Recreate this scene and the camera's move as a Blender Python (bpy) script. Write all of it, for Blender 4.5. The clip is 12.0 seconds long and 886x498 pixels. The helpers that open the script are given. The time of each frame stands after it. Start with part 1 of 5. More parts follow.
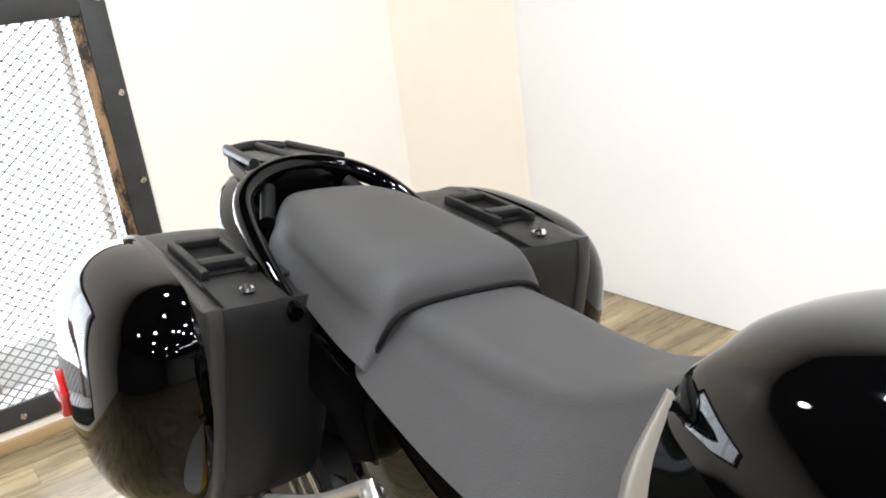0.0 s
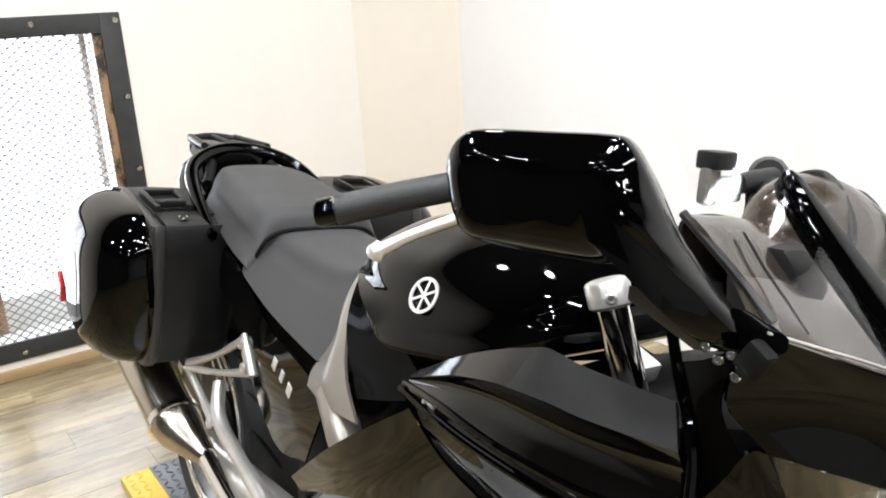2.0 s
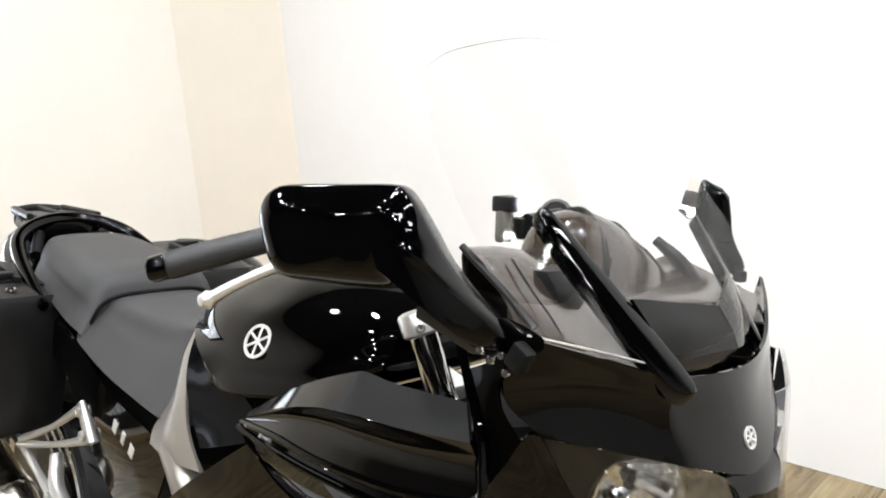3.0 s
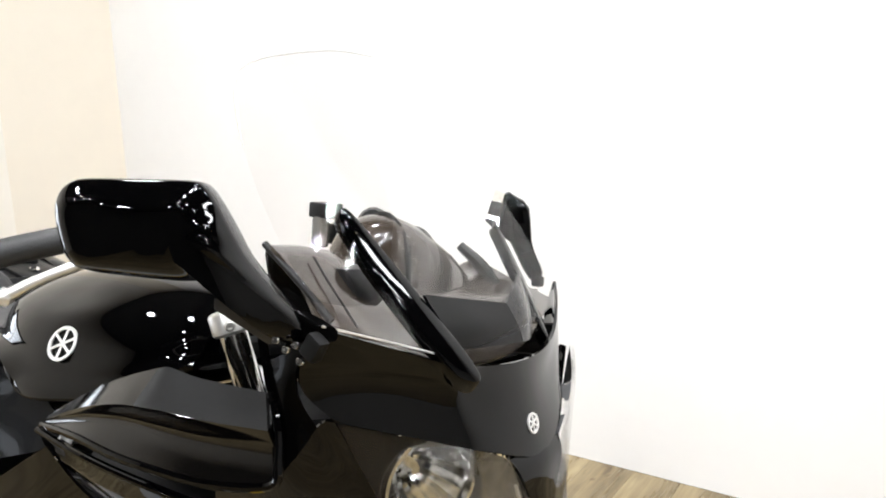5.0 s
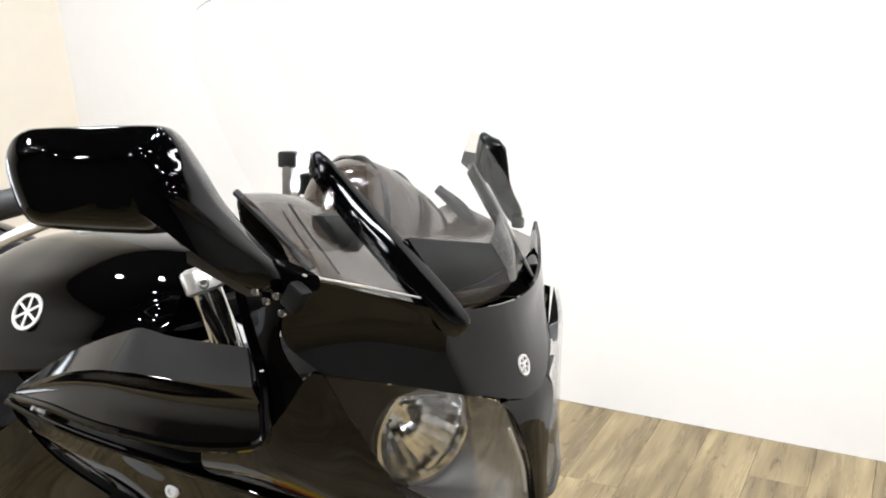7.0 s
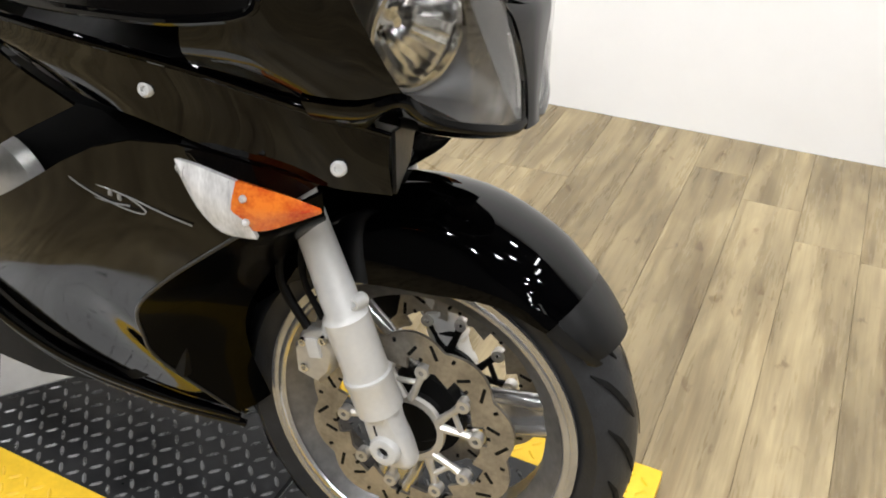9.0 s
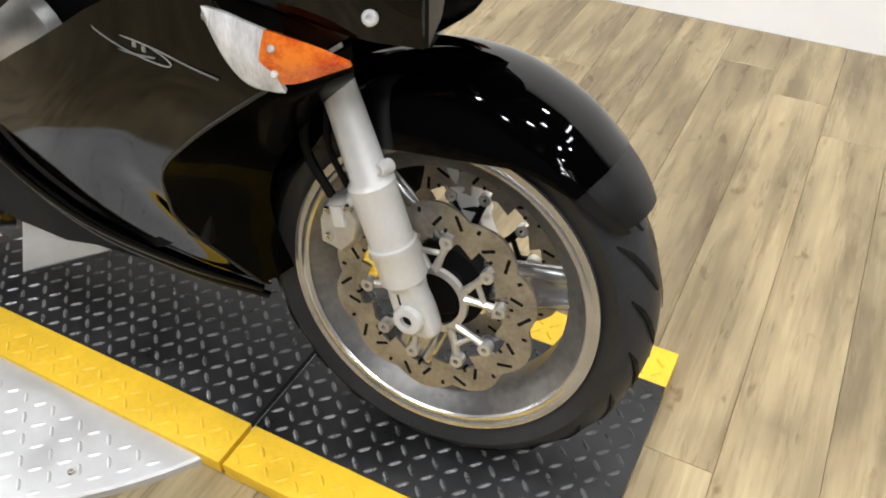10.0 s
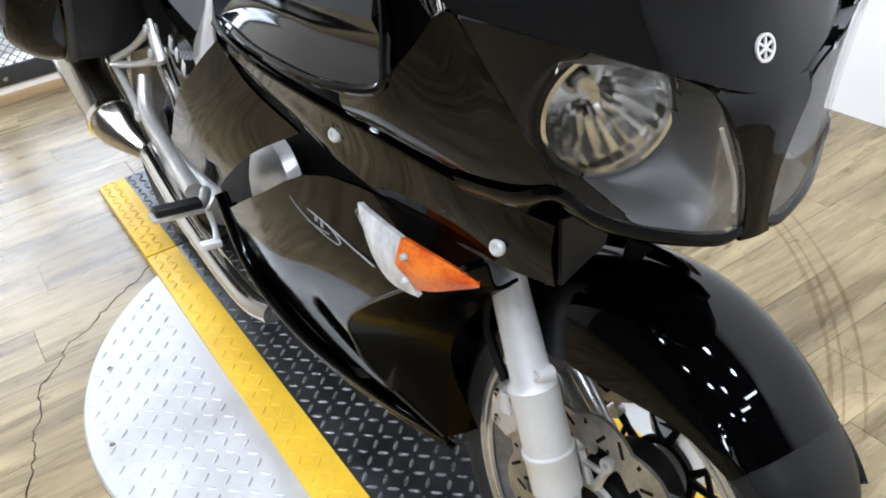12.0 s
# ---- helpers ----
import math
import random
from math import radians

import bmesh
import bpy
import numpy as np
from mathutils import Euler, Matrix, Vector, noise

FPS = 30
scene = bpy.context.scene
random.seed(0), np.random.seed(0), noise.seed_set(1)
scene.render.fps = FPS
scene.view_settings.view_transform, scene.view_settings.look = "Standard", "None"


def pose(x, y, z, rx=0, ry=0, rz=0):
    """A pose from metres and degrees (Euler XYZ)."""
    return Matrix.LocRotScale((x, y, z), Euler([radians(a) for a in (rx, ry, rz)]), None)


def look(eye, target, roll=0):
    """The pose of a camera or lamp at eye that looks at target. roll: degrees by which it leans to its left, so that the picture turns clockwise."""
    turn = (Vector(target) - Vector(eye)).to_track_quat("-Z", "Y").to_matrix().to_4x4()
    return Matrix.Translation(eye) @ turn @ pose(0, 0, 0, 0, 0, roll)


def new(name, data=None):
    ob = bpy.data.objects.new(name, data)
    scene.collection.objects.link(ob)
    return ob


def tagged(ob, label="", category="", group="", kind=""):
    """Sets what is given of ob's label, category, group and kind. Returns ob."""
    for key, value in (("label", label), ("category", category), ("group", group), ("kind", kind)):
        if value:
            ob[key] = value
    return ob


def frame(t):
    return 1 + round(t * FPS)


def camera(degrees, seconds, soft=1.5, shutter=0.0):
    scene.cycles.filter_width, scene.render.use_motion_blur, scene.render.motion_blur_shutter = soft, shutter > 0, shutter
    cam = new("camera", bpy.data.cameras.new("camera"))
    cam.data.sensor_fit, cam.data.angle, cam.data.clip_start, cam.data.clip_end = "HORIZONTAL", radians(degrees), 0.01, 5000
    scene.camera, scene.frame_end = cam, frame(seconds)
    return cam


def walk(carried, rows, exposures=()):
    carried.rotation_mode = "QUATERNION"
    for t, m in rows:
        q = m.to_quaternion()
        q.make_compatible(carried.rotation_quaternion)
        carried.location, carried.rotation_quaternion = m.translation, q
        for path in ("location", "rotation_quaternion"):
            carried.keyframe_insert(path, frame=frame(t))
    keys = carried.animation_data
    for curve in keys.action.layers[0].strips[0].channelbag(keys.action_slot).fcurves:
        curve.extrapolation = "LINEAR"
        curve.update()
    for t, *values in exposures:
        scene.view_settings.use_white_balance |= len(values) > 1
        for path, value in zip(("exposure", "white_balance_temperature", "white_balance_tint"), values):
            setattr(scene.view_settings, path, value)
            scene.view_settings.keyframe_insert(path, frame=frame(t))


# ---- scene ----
cam = camera(57.0, 12.0, soft=1.9)
PATH = [
    (0, (0.421, -0.395, 1.234), (-1.139, 0.677, 0.59), -7.6),
    (0.5, (0.619, -0.503, 1.27), (-0.973, 0.541, 0.656), -7.3),
    (1, (0.817, -0.505, 1.273), (-0.839, 0.484, 0.747), -5.3),
    (1.5, (1.005, -0.485, 1.256), (-0.656, 0.461, 0.669), -3.1),
    (2, (1.08, -0.526, 1.259), (-0.503, 0.556, 0.691), -3.5),
    (2.5, (1.136, -0.548, 1.26), (-0.293, 0.757, 0.754), -4.9),
    (3, (1.184, -0.571, 1.269), (-0.178, 0.819, 0.812), -4.4),
    (3.3, (1.194, -0.596, 1.254), (-0.109, 0.841, 0.768), -2.6),
    (3.5, (1.206, -0.608, 1.251), (-0.067, 0.861, 0.78), -2.1),
    (3.7, (1.216, -0.614, 1.251), (-0.007, 0.893, 0.767), -1.9),
    (5.5, (1.248, -0.577, 1.266), (0.207, 1.078, 0.841), -1.2),
    (6, (1.234, -0.576, 1.267), (0.234, 1.092, 0.798), -1.8),
    (6.5, (1.226, -0.567, 1.263), (0.231, 1.101, 0.785), -3.3),
    (8.3, (1.178, -0.584, 1.153), (0.318, 0.966, 0.227), -2.0),
    (8.5, (1.17, -0.589, 1.141), (0.358, 0.95, 0.155), -1.3),
    (9, (1.164, -0.6, 1.11), (0.42, 0.868, -0.027), -0.8),
    (9.5, (1.161, -0.615, 1.077), (0.48, 0.777, -0.187), -0.4),
    (10, (1.156, -0.628, 1.066), (0.451, 0.705, -0.247), -0.4),
    (10.5, (1.168, -0.601, 1.067), (0.469, 0.727, -0.256), 0.0),
    (11, (1.181, -0.58, 1.066), (0.441, 0.724, -0.259), -0.2),
    (11.5, (1.202, -0.495, 1.075), (0.079, 0.61, -0.157), -8.0),
    (11.8, (1.235, -0.428, 1.121), (-0.116, 0.492, -0.031), -5.6),
    (12, (1.254, -0.374, 1.138), (-0.183, 0.448, 0.015), -7.4),
]
EXPOSURES = [(0.0, -0.25, 6150, 10), (1.5, -0.3, 6150, 10), (2.5, -0.4, 6150, 10), (3.7, -0.36, 6150, 10), (6.7, -0.33, 6150, 10), (8.4, -0.48, 6250, 10), (11.0, -0.47, 6150, 10), (12.0, -0.38, 5600, 10)]
walk(cam, [(t, look(eye, target, roll)) for t, eye, target, roll in PATH], EXPOSURES)

# world: a little sky seen only through the window
world = bpy.data.worlds.new("sky")
scene.world = world
world.use_nodes = True
wt = world.node_tree
sky = wt.nodes.new("ShaderNodeTexSky")
sky.sky_type, sky.sun_disc = "NISHITA", False
sky.sun_elevation, sky.sun_rotation = radians(35), radians(80)
wt.links.new(sky.outputs[0], wt.nodes["Background"].inputs[0])
wt.nodes["Background"].inputs[1].default_value = 0.12

FLOOR, CEIL = -0.03, 3.0
XB = -2.31          # back wall, with the window
X1, Y0, Y1 = 5.2, -5.0, 1.80


def lamp(name, loc, size, watts, colour=(1, 0.985, 0.965), size_y=0.0, target=None, spread=180):
    d = bpy.data.lights.new(name, "AREA")
    d.energy, d.color, d.size, d.spread = watts, colour, size, radians(spread)
    d.shape = "RECTANGLE" if size_y else "DISK"
    if size_y:
        d.size_y = size_y
    ob = new(name, d)
    ob.matrix_world = look(loc, target or (loc[0], loc[1] + 1e-4, 0))
    return tagged(ob, kind="structure")


# the last six are unseen fill lamps, added to brighten the near flank
DOWNLIGHTS = [(-0.9, 0.75), (-0.45, -0.45), (0.3, 1.0), (0.55, 0.25), (0.85, -0.25), (0.65, -0.55), (1.15, -0.05), (1.9, 0.9), (-1.6, 0.3), (0.1, -1.5), (2.1, -0.9), (1.4, 0.5), (0.6, -2.3), (1.9, -2.1), (1.3, -3.4), (-0.7, -2.5), (3.0, -2.9), (3.3, -1.6)]
for x, y in DOWNLIGHTS:
    lamp("downlight_lamp", (x, y, CEIL - 0.035), 0.145, 18 if y > -1.2 else 32)
lamp("tube_lamp", (2.6, 0.9, CEIL - 0.07), 0.09, 30, (1, 0.985, 0.965), 1.2)
lamp("tube_lamp", (2.9, -0.4, CEIL - 0.07), 0.09, 30, (1, 0.985, 0.965), 1.2)
lamp("window_daylight", (XB - 0.1, -0.4, 0.7), 1.4, 42, (0.92, 0.96, 1.0), 1.1, (1, -0.4, 0.4))


# ---------- materials ----------
def mat(name, colour, rough=0.5, metal=0.0, spec=0.5, coat=0.0, vary=0.15, scale=14.0, bump=0.0, bump_scale=120.0, trans=0.0, ior=1.45,
        emit=None, stretch=None, rough_vary=0.1, island=0.0, obrand=0.0, second=None, band=(0.4, 1.0)):
    m = bpy.data.materials.new(name)
    m.use_nodes = True
    nt = m.node_tree
    b = nt.nodes["Principled BSDF"]
    L = nt.links.new
    N = nt.nodes.new
    b.inputs["Roughness"].default_value, b.inputs["Metallic"].default_value = rough, metal
    b.inputs["Specular IOR Level"].default_value, b.inputs["Coat Weight"].default_value = spec, coat
    b.inputs["Coat Roughness"].default_value = 0.03
    b.inputs["Transmission Weight"].default_value, b.inputs["IOR"].default_value = trans, ior
    tc = N("ShaderNodeTexCoord")
    mp = N("ShaderNodeMapping")
    mp.inputs["Scale"].default_value = stretch or (1, 1, 1)
    L(tc.outputs["Object"], mp.inputs["Vector"])
    if obrand:
        shift = N("ShaderNodeVectorMath")
        shift.operation = "SCALE"
        shift.inputs[0].default_value = (37.0, 53.0, 11.0)
        L(N("ShaderNodeObjectInfo").outputs["Random"], shift.inputs["Scale"])
        L(shift.outputs[0], mp.inputs["Location"])
    big, fine = N("ShaderNodeTexNoise"), N("ShaderNodeTexNoise")
    big.inputs["Scale"].default_value, big.inputs["Detail"].default_value = scale, 6
    fine.inputs["Scale"].default_value, fine.inputs["Detail"].default_value = scale * 9, 4
    L(mp.outputs[0], big.inputs["Vector"])
    L(mp.outputs[0], fine.inputs["Vector"])
    add = N("ShaderNodeMath")
    add.operation = "MULTIPLY_ADD"
    add.inputs[1].default_value = 0.4
    L(fine.outputs[0], add.inputs[0])
    L(big.outputs[0], add.inputs[2])
    fac = add.outputs[0]
    if obrand or island:
        src = N("ShaderNodeObjectInfo").outputs["Random"] if obrand else N("ShaderNodeNewGeometry").outputs["Random Per Island"]
        a2 = N("ShaderNodeMath")
        a2.operation = "MULTIPLY_ADD"
        a2.inputs[1].default_value = (obrand or island)
        L(src, a2.inputs[0])
        L(fac, a2.inputs[2])
        fac = a2.outputs[0]
    ramp = N("ShaderNodeValToRGB")
    c = Vector(colour)
    ramp.color_ramp.elements[0].position, ramp.color_ramp.elements[1].position = band[0], band[1] + 0.5 * (obrand or island)
    ramp.color_ramp.elements[0].color = (*(second or c * (1 - vary)), 1)
    ramp.color_ramp.elements[1].color = (*(c * (1 + vary)), 1)
    L(fac, ramp.inputs[0])
    L(ramp.outputs[0], b.inputs["Base Color"])
    if rough_vary:
        mr = N("ShaderNodeMapRange")
        mr.inputs["From Min"].default_value, mr.inputs["From Max"].default_value = 0.4, 1.0
        mr.inputs["To Min"].default_value, mr.inputs["To Max"].default_value = rough * (1 - rough_vary), rough * (1 + rough_vary)
        L(add.outputs[0], mr.inputs[0])
        L(mr.outputs[0], b.inputs["Roughness"])
    if bump:
        bn, bp = N("ShaderNodeTexNoise"), N("ShaderNodeBump")
        bn.inputs["Scale"].default_value = bump_scale
        L(mp.outputs[0], bn.inputs["Vector"])
        bp.inputs["Strength"].default_value, bp.inputs["Distance"].default_value = bump, 0.002
        L(bn.outputs[0], bp.inputs["Height"])
        L(bp.outputs[0], b.inputs["Normal"])
    if emit:
        b.inputs["Emission Color"].default_value = (*emit[0], 1)
        b.inputs["Emission Strength"].default_value = emit[1]
    return m


M = {}
M["gloss"] = mat("gloss_black_paint", (0.0004, 0.0004, 0.0005), 0.03, spec=0.30, vary=0.3, rough_vary=0.3, scale=6)
M["brownblack"] = mat("metallic_black_paint", (0.0016, 0.0014, 0.0013), 0.075, spec=0.46, vary=0.3, rough_vary=0.3, scale=6)
M["satin"] = mat("satin_black_plastic", (0.007, 0.007, 0.007), 0.40, spec=0.3, vary=0.25, bump=0.15, bump_scale=900)
M["greyplastic"] = mat("dark_grey_plastic", (0.022, 0.021, 0.020), 0.36, vary=0.2, bump=0.15, bump_scale=900)
M["dark"] = mat("dark_inner_plastic", (0.0015, 0.0015, 0.0015), 0.6, spec=0.2)
M["seat"] = mat("seat_vinyl", (0.041, 0.0405, 0.041), 0.5, spec=0.4, vary=0.16, bump=0.45, bump_scale=700, scale=5)
M["rubber"] = mat("tyre_rubber", (0.024, 0.0245, 0.026), 0.42, spec=0.3, vary=0.4, bump=0.25, bump_scale=300, scale=9)
M["grip"] = mat("grip_rubber", (0.02, 0.02, 0.02), 0.5, bump=0.3, bump_scale=500)
M["silver"] = mat("silver_paint", (0.66, 0.655, 0.64), 0.36, metal=0.15, vary=0.10, bump=0.06, bump_scale=400)
M["cast"] = mat("cast_aluminium", (0.62, 0.605, 0.575), 0.33, metal=0.75, vary=0.2, bump=0.15, bump_scale=250)
M["frame"] = mat("frame_grey_paint", (0.29, 0.265, 0.235), 0.3, metal=0.6, vary=0.03, rough_vary=0.04)
M["chrome"] = mat("chrome", (0.78, 0.77, 0.75), 0.09, metal=1, vary=0.05, rough_vary=0.4)
M["steel"] = mat("brushed_steel", (0.58, 0.54, 0.47), 0.2, metal=1, vary=0.15, scale=8, rough_vary=0.4)
M["disc"] = mat("brake_disc_steel", (0.36, 0.335, 0.295), 0.30, metal=0.8, vary=0.3, scale=16, band=(0.5, 0.85))
M["barrel"] = mat("dusty_rim_barrel", (0.20, 0.195, 0.19), 0.38, metal=0.55, vary=0.35, scale=9, band=(0.5, 0.85))
M["rimp"] = mat("wheel_rim_paint", (0.53, 0.525, 0.52), 0.24, metal=0.8, vary=0.25, scale=11, rough_vary=0.15)
M["amber"] = mat("amber_lens", (0.95, 0.26, 0.03), 0.06, coat=1.0, vary=0.2, second=(0.72, 0.06, 0.006), band=(0.52, 0.84), scale=34, trans=0.3, bump=0.4, bump_scale=50)
M["white_lens"] = mat("ribbed_clear_lens", (0.80, 0.80, 0.80), 0.06, coat=1.0, vary=0.5, scale=45, stretch=(1, 1, 0.25), trans=0.25, bump=0.5, bump_scale=60)
M["clear"] = mat("clear_glass", (1, 1, 1), 0.015, trans=1.0, ior=1.16, vary=0.0, rough_vary=0)
M["reflector"] = mat("lamp_reflector", (0.92, 0.92, 0.91), 0.11, metal=1.0, vary=0.1)
M["lampgrey"] = mat("lamp_housing_grey", (0.066, 0.066, 0.067), 0.36, vary=0.15)
M["red"] = mat("red_reflector", (0.55, 0.02, 0.02), 0.15, coat=0.5, vary=0.2)
M["redplastic"] = mat("red_plastic", (0.6, 0.03, 0.02), 0.35)
M["decal"] = mat("silver_decal", (0.72, 0.71, 0.69), 0.3, metal=0.5, vary=0.1)
M["mirrorglass"] = mat("mirror_glass", (0.9, 0.9, 0.9), 0.01, metal=1, vary=0.0, rough_vary=0)
M["yellow"] = mat("yellow_safety_paint", (0.75, 0.47, 0.02), 0.5, vary=0.18, scale=10, bump=0.2, bump_scale=200)
M["blackplate"] = mat("black_painted_plate", (0.015, 0.0152, 0.016), 0.36, spec=0.45, vary=0.6, scale=9, rough_vary=0.35, bump=0.12, bump_scale=160)
M["aluplate"] = mat("aluminium_tread_plate", (0.56, 0.56, 0.555), 0.45, metal=0.5, vary=0.14, scale=6, rough_vary=0.2)
M["wall"] = mat("wall_paint", (0.86, 0.85, 0.835), 0.6, vary=0.025, scale=2.0, bump=0.08, bump_scale=160)
# the beige cast of the light on the back wall, put into its colour
M["cream"] = mat("wall_paint_lit_beige", (0.83, 0.79, 0.715), 0.6, vary=0.03, scale=2.0, bump=0.08, bump_scale=160)
M["greywall"] = mat("grey_wall_paint", (0.42, 0.415, 0.40), 0.7, vary=0.08, scale=2.0)
M["darkwall"] = mat("dark_wall_paint", (0.06, 0.058, 0.055), 0.8, vary=0.1, scale=2.0)
M["trimwhite"] = mat("white_lamp_trim", (0.7, 0.7, 0.68), 0.6)
M["ceil"] = mat("ceiling_paint", (0.035, 0.034, 0.033), 0.85, vary=0.03, scale=2.0)
M["framesteel"] = mat("black_steel_frame", (0.03, 0.03, 0.03), 0.45, vary=0.3, bump=0.1)
M["brownwood"] = mat("brown_stained_wood", (0.36, 0.19, 0.085), 0.5, vary=0.6, scale=9, stretch=(1, 1, 0.15), bump=0.2)
M["oldwood"] = mat("flaking_brown_wood", (0.20, 0.125, 0.065), 0.6, vary=0.5, scale=22, stretch=(1, 1, 0.45), bump=0.4, bump_scale=60, second=(0.012, 0.009, 0.007), band=(0.58, 0.78))
M["mesh"] = mat("expanded_metal", (0.24, 0.24, 0.24), 0.42, metal=0.4)
M["joint"] = mat("brown_joint_filler", (0.10, 0.075, 0.045), 0.7)
M["base"] = mat("oak_baseboard", (0.42, 0.29, 0.15), 0.45, vary=0.2, scale=6, stretch=(0.2, 0.2, 1))
M["day"] = mat("daylight_backdrop", (0.9, 0.92, 0.95), 0.9, emit=((0.95, 0.97, 1.0), 2.2), rough_vary=0)
M["sill"] = mat("pale_sill_paint", (0.68, 0.68, 0.66), 0.6)
M["edgegrey"] = mat("cut_acrylic_edge", (0.42, 0.40, 0.37), 0.3)
# lighter than the plate: the highlights lugs catch, put into their colour
M["lug"] = mat("black_lug_highlight", (0.10, 0.10, 0.10), 0.30, metal=0.4, vary=0.8, scale=30, rough_vary=0.4)
M["resin"] = mat("cloudy_resin", (0.20, 0.19, 0.17), 0.25, trans=0.5)
# black with its reflections taken out, so hollows and flanks stay dark
M["deepblack"] = mat("black_without_reflections", (0.0006, 0.0006, 0.0006), 0.25, spec=0.01, coat=0.06, vary=0.2)
# grey that holds the white wall's reflection on the black cowl
M["reflectgrey"] = mat("cowl_reflection_grey", (0.016, 0.0155, 0.015), 0.27, spec=0.4, vary=0.1, bump=0.1, bump_scale=900, rough_vary=0.04)
# yellower paint, with the shading of the angled face mixed into the tone
M["tancream"] = mat("tan_paint_and_shade", (0.80, 0.735, 0.625), 0.6, vary=0.03, scale=2.0, bump=0.08, bump_scale=160)
# dark dash plastic, browned to hold the reflections lying on the windscreen
M["dashbrown"] = mat("dash_with_screen_reflection", (0.034, 0.027, 0.021), 0.13, spec=0.8, vary=0.45, bump=0.05, bump_scale=300)
M["graphic"] = mat("grey_line_decal", (0.22, 0.22, 0.215), 0.3, metal=0.3, vary=0.2)
M["lampglow"] = mat("lamp_diffuser", (0.9, 0.9, 0.88), 0.5)


def thin_clear(name, gloss, tint):
    """A thin clear sheet: seen straight through, with a faint gloss that grows at grazing angles."""
    m = bpy.data.materials.new(name)
    m.use_nodes = True
    nt = m.node_tree
    nt.nodes.remove(nt.nodes["Principled BSDF"])
    clear, shine, mix = nt.nodes.new("ShaderNodeBsdfTransparent"), nt.nodes.new("ShaderNodeBsdfGlossy"), nt.nodes.new("ShaderNodeMixShader")
    fres, mul = nt.nodes.new("ShaderNodeFresnel"), nt.nodes.new("ShaderNodeMath")
    clear.inputs["Color"].default_value = (*tint, 1)
    shine.inputs["Roughness"].default_value = 0.02
    fres.inputs["IOR"].default_value = 1.4
    mul.operation = "MULTIPLY"
    mul.inputs[1].default_value = gloss
    L = nt.links.new
    L(fres.outputs[0], mul.inputs[0])
    L(mul.outputs[0], mix.inputs[0])
    L(clear.outputs[0], mix.inputs[1])
    L(shine.outputs[0], mix.inputs[2])
    L(mix.outputs[0], nt.nodes["Material Output"].inputs["Surface"])
    return m


M["screenplastic"] = thin_clear("clear_windscreen_plastic", 0.08, (0.99, 0.985, 0.98))
M["scuff"] = thin_clear("rubber_scuff_film", 0.01, (0.80, 0.77, 0.73))
M["lampclear"] = thin_clear("clear_lamp_lens", 0.4, (0.97, 0.97, 0.97))


def plank_material():
    """Washed wood print: fine long grain, soft brown clouds, dark streaks and a few knots."""
    m = mat("vinyl_wood_planks", (0.312, 0.248, 0.140), 0.29, vary=0.12, scale=2.2, stretch=(11, 0.8, 1), rough_vary=0.25, obrand=0.16,
            bump=0.10, bump_scale=40, second=(0.212, 0.165, 0.090))
    nt = m.node_tree
    b = nt.nodes["Principled BSDF"]
    mp = next(n for n in nt.nodes if n.type == "MAPPING")
    ramp = next(n for n in nt.nodes if n.type == "VALTORGB")
    last = ramp.outputs[0]

    def layer(node, out, lo, hi, dark, light):
        nonlocal last
        r = nt.nodes.new("ShaderNodeValToRGB")
        r.color_ramp.elements[0].position, r.color_ramp.elements[1].position = lo, hi
        r.color_ramp.elements[0].color, r.color_ramp.elements[1].color = (*dark, 1), (*light, 1)
        nt.links.new(node.outputs[out], r.inputs[0])
        mx = nt.nodes.new("ShaderNodeMix")
        mx.data_type, mx.blend_type = "RGBA", "MULTIPLY"
        mx.inputs["Factor"].default_value = 1.0
        nt.links.new(last, mx.inputs["A"])
        nt.links.new(r.outputs[0], mx.inputs["B"])
        last = mx.outputs["Result"]

    def noise(scale, detail, stretch, distort=0.0):
        mm = nt.nodes.new("ShaderNodeMapping")
        mm.inputs["Scale"].default_value = stretch
        nt.links.new(mp.inputs["Vector"].links[0].from_socket, mm.inputs["Vector"])
        nt.links.new(mp.inputs["Location"].links[0].from_socket, mm.inputs["Location"])
        n = nt.nodes.new("ShaderNodeTexNoise")
        n.inputs["Scale"].default_value, n.inputs["Detail"].default_value, n.inputs["Distortion"].default_value = scale, detail, distort
        nt.links.new(mm.outputs[0], n.inputs["Vector"])
        return n
    layer(noise(3.0, 4, (1.6, 0.55, 1), 0.5), 0, 0.36, 0.60, (0.76, 0.75, 0.74), (1.10, 1.10, 1.09))
    layer(noise(9.0, 5, (1.5, 0.35, 1), 0.8), 0, 0.38, 0.60, (0.74, 0.72, 0.70), (1.10, 1.10, 1.09))
    layer(noise(60.0, 3, (1.6, 0.06, 1)), 0, 0.35, 0.62, (0.86, 0.85, 0.84), (1.04, 1.04, 1.04))
    layer(noise(10.0, 5, (2.2, 0.12, 1), 1.2), 0, 0.34, 0.46, (0.78, 0.75, 0.72), (1, 1, 1))
    layer(noise(26.0, 3, (1.3, 0.5, 1), 0.6), 0, 0.28, 0.36, (0.62, 0.56, 0.50), (1, 1, 1))
    knot = nt.nodes.new("ShaderNodeTexVoronoi")
    knot.inputs["Scale"].default_value = 0.9
    nt.links.new(mp.outputs[0], knot.inputs["Vector"])
    layer(knot, "Distance", 0.015, 0.06, (0.40, 0.36, 0.32), (1, 1, 1))
    nt.links.new(last, b.inputs["Base Color"])
    return m


M["plank"] = plank_material()


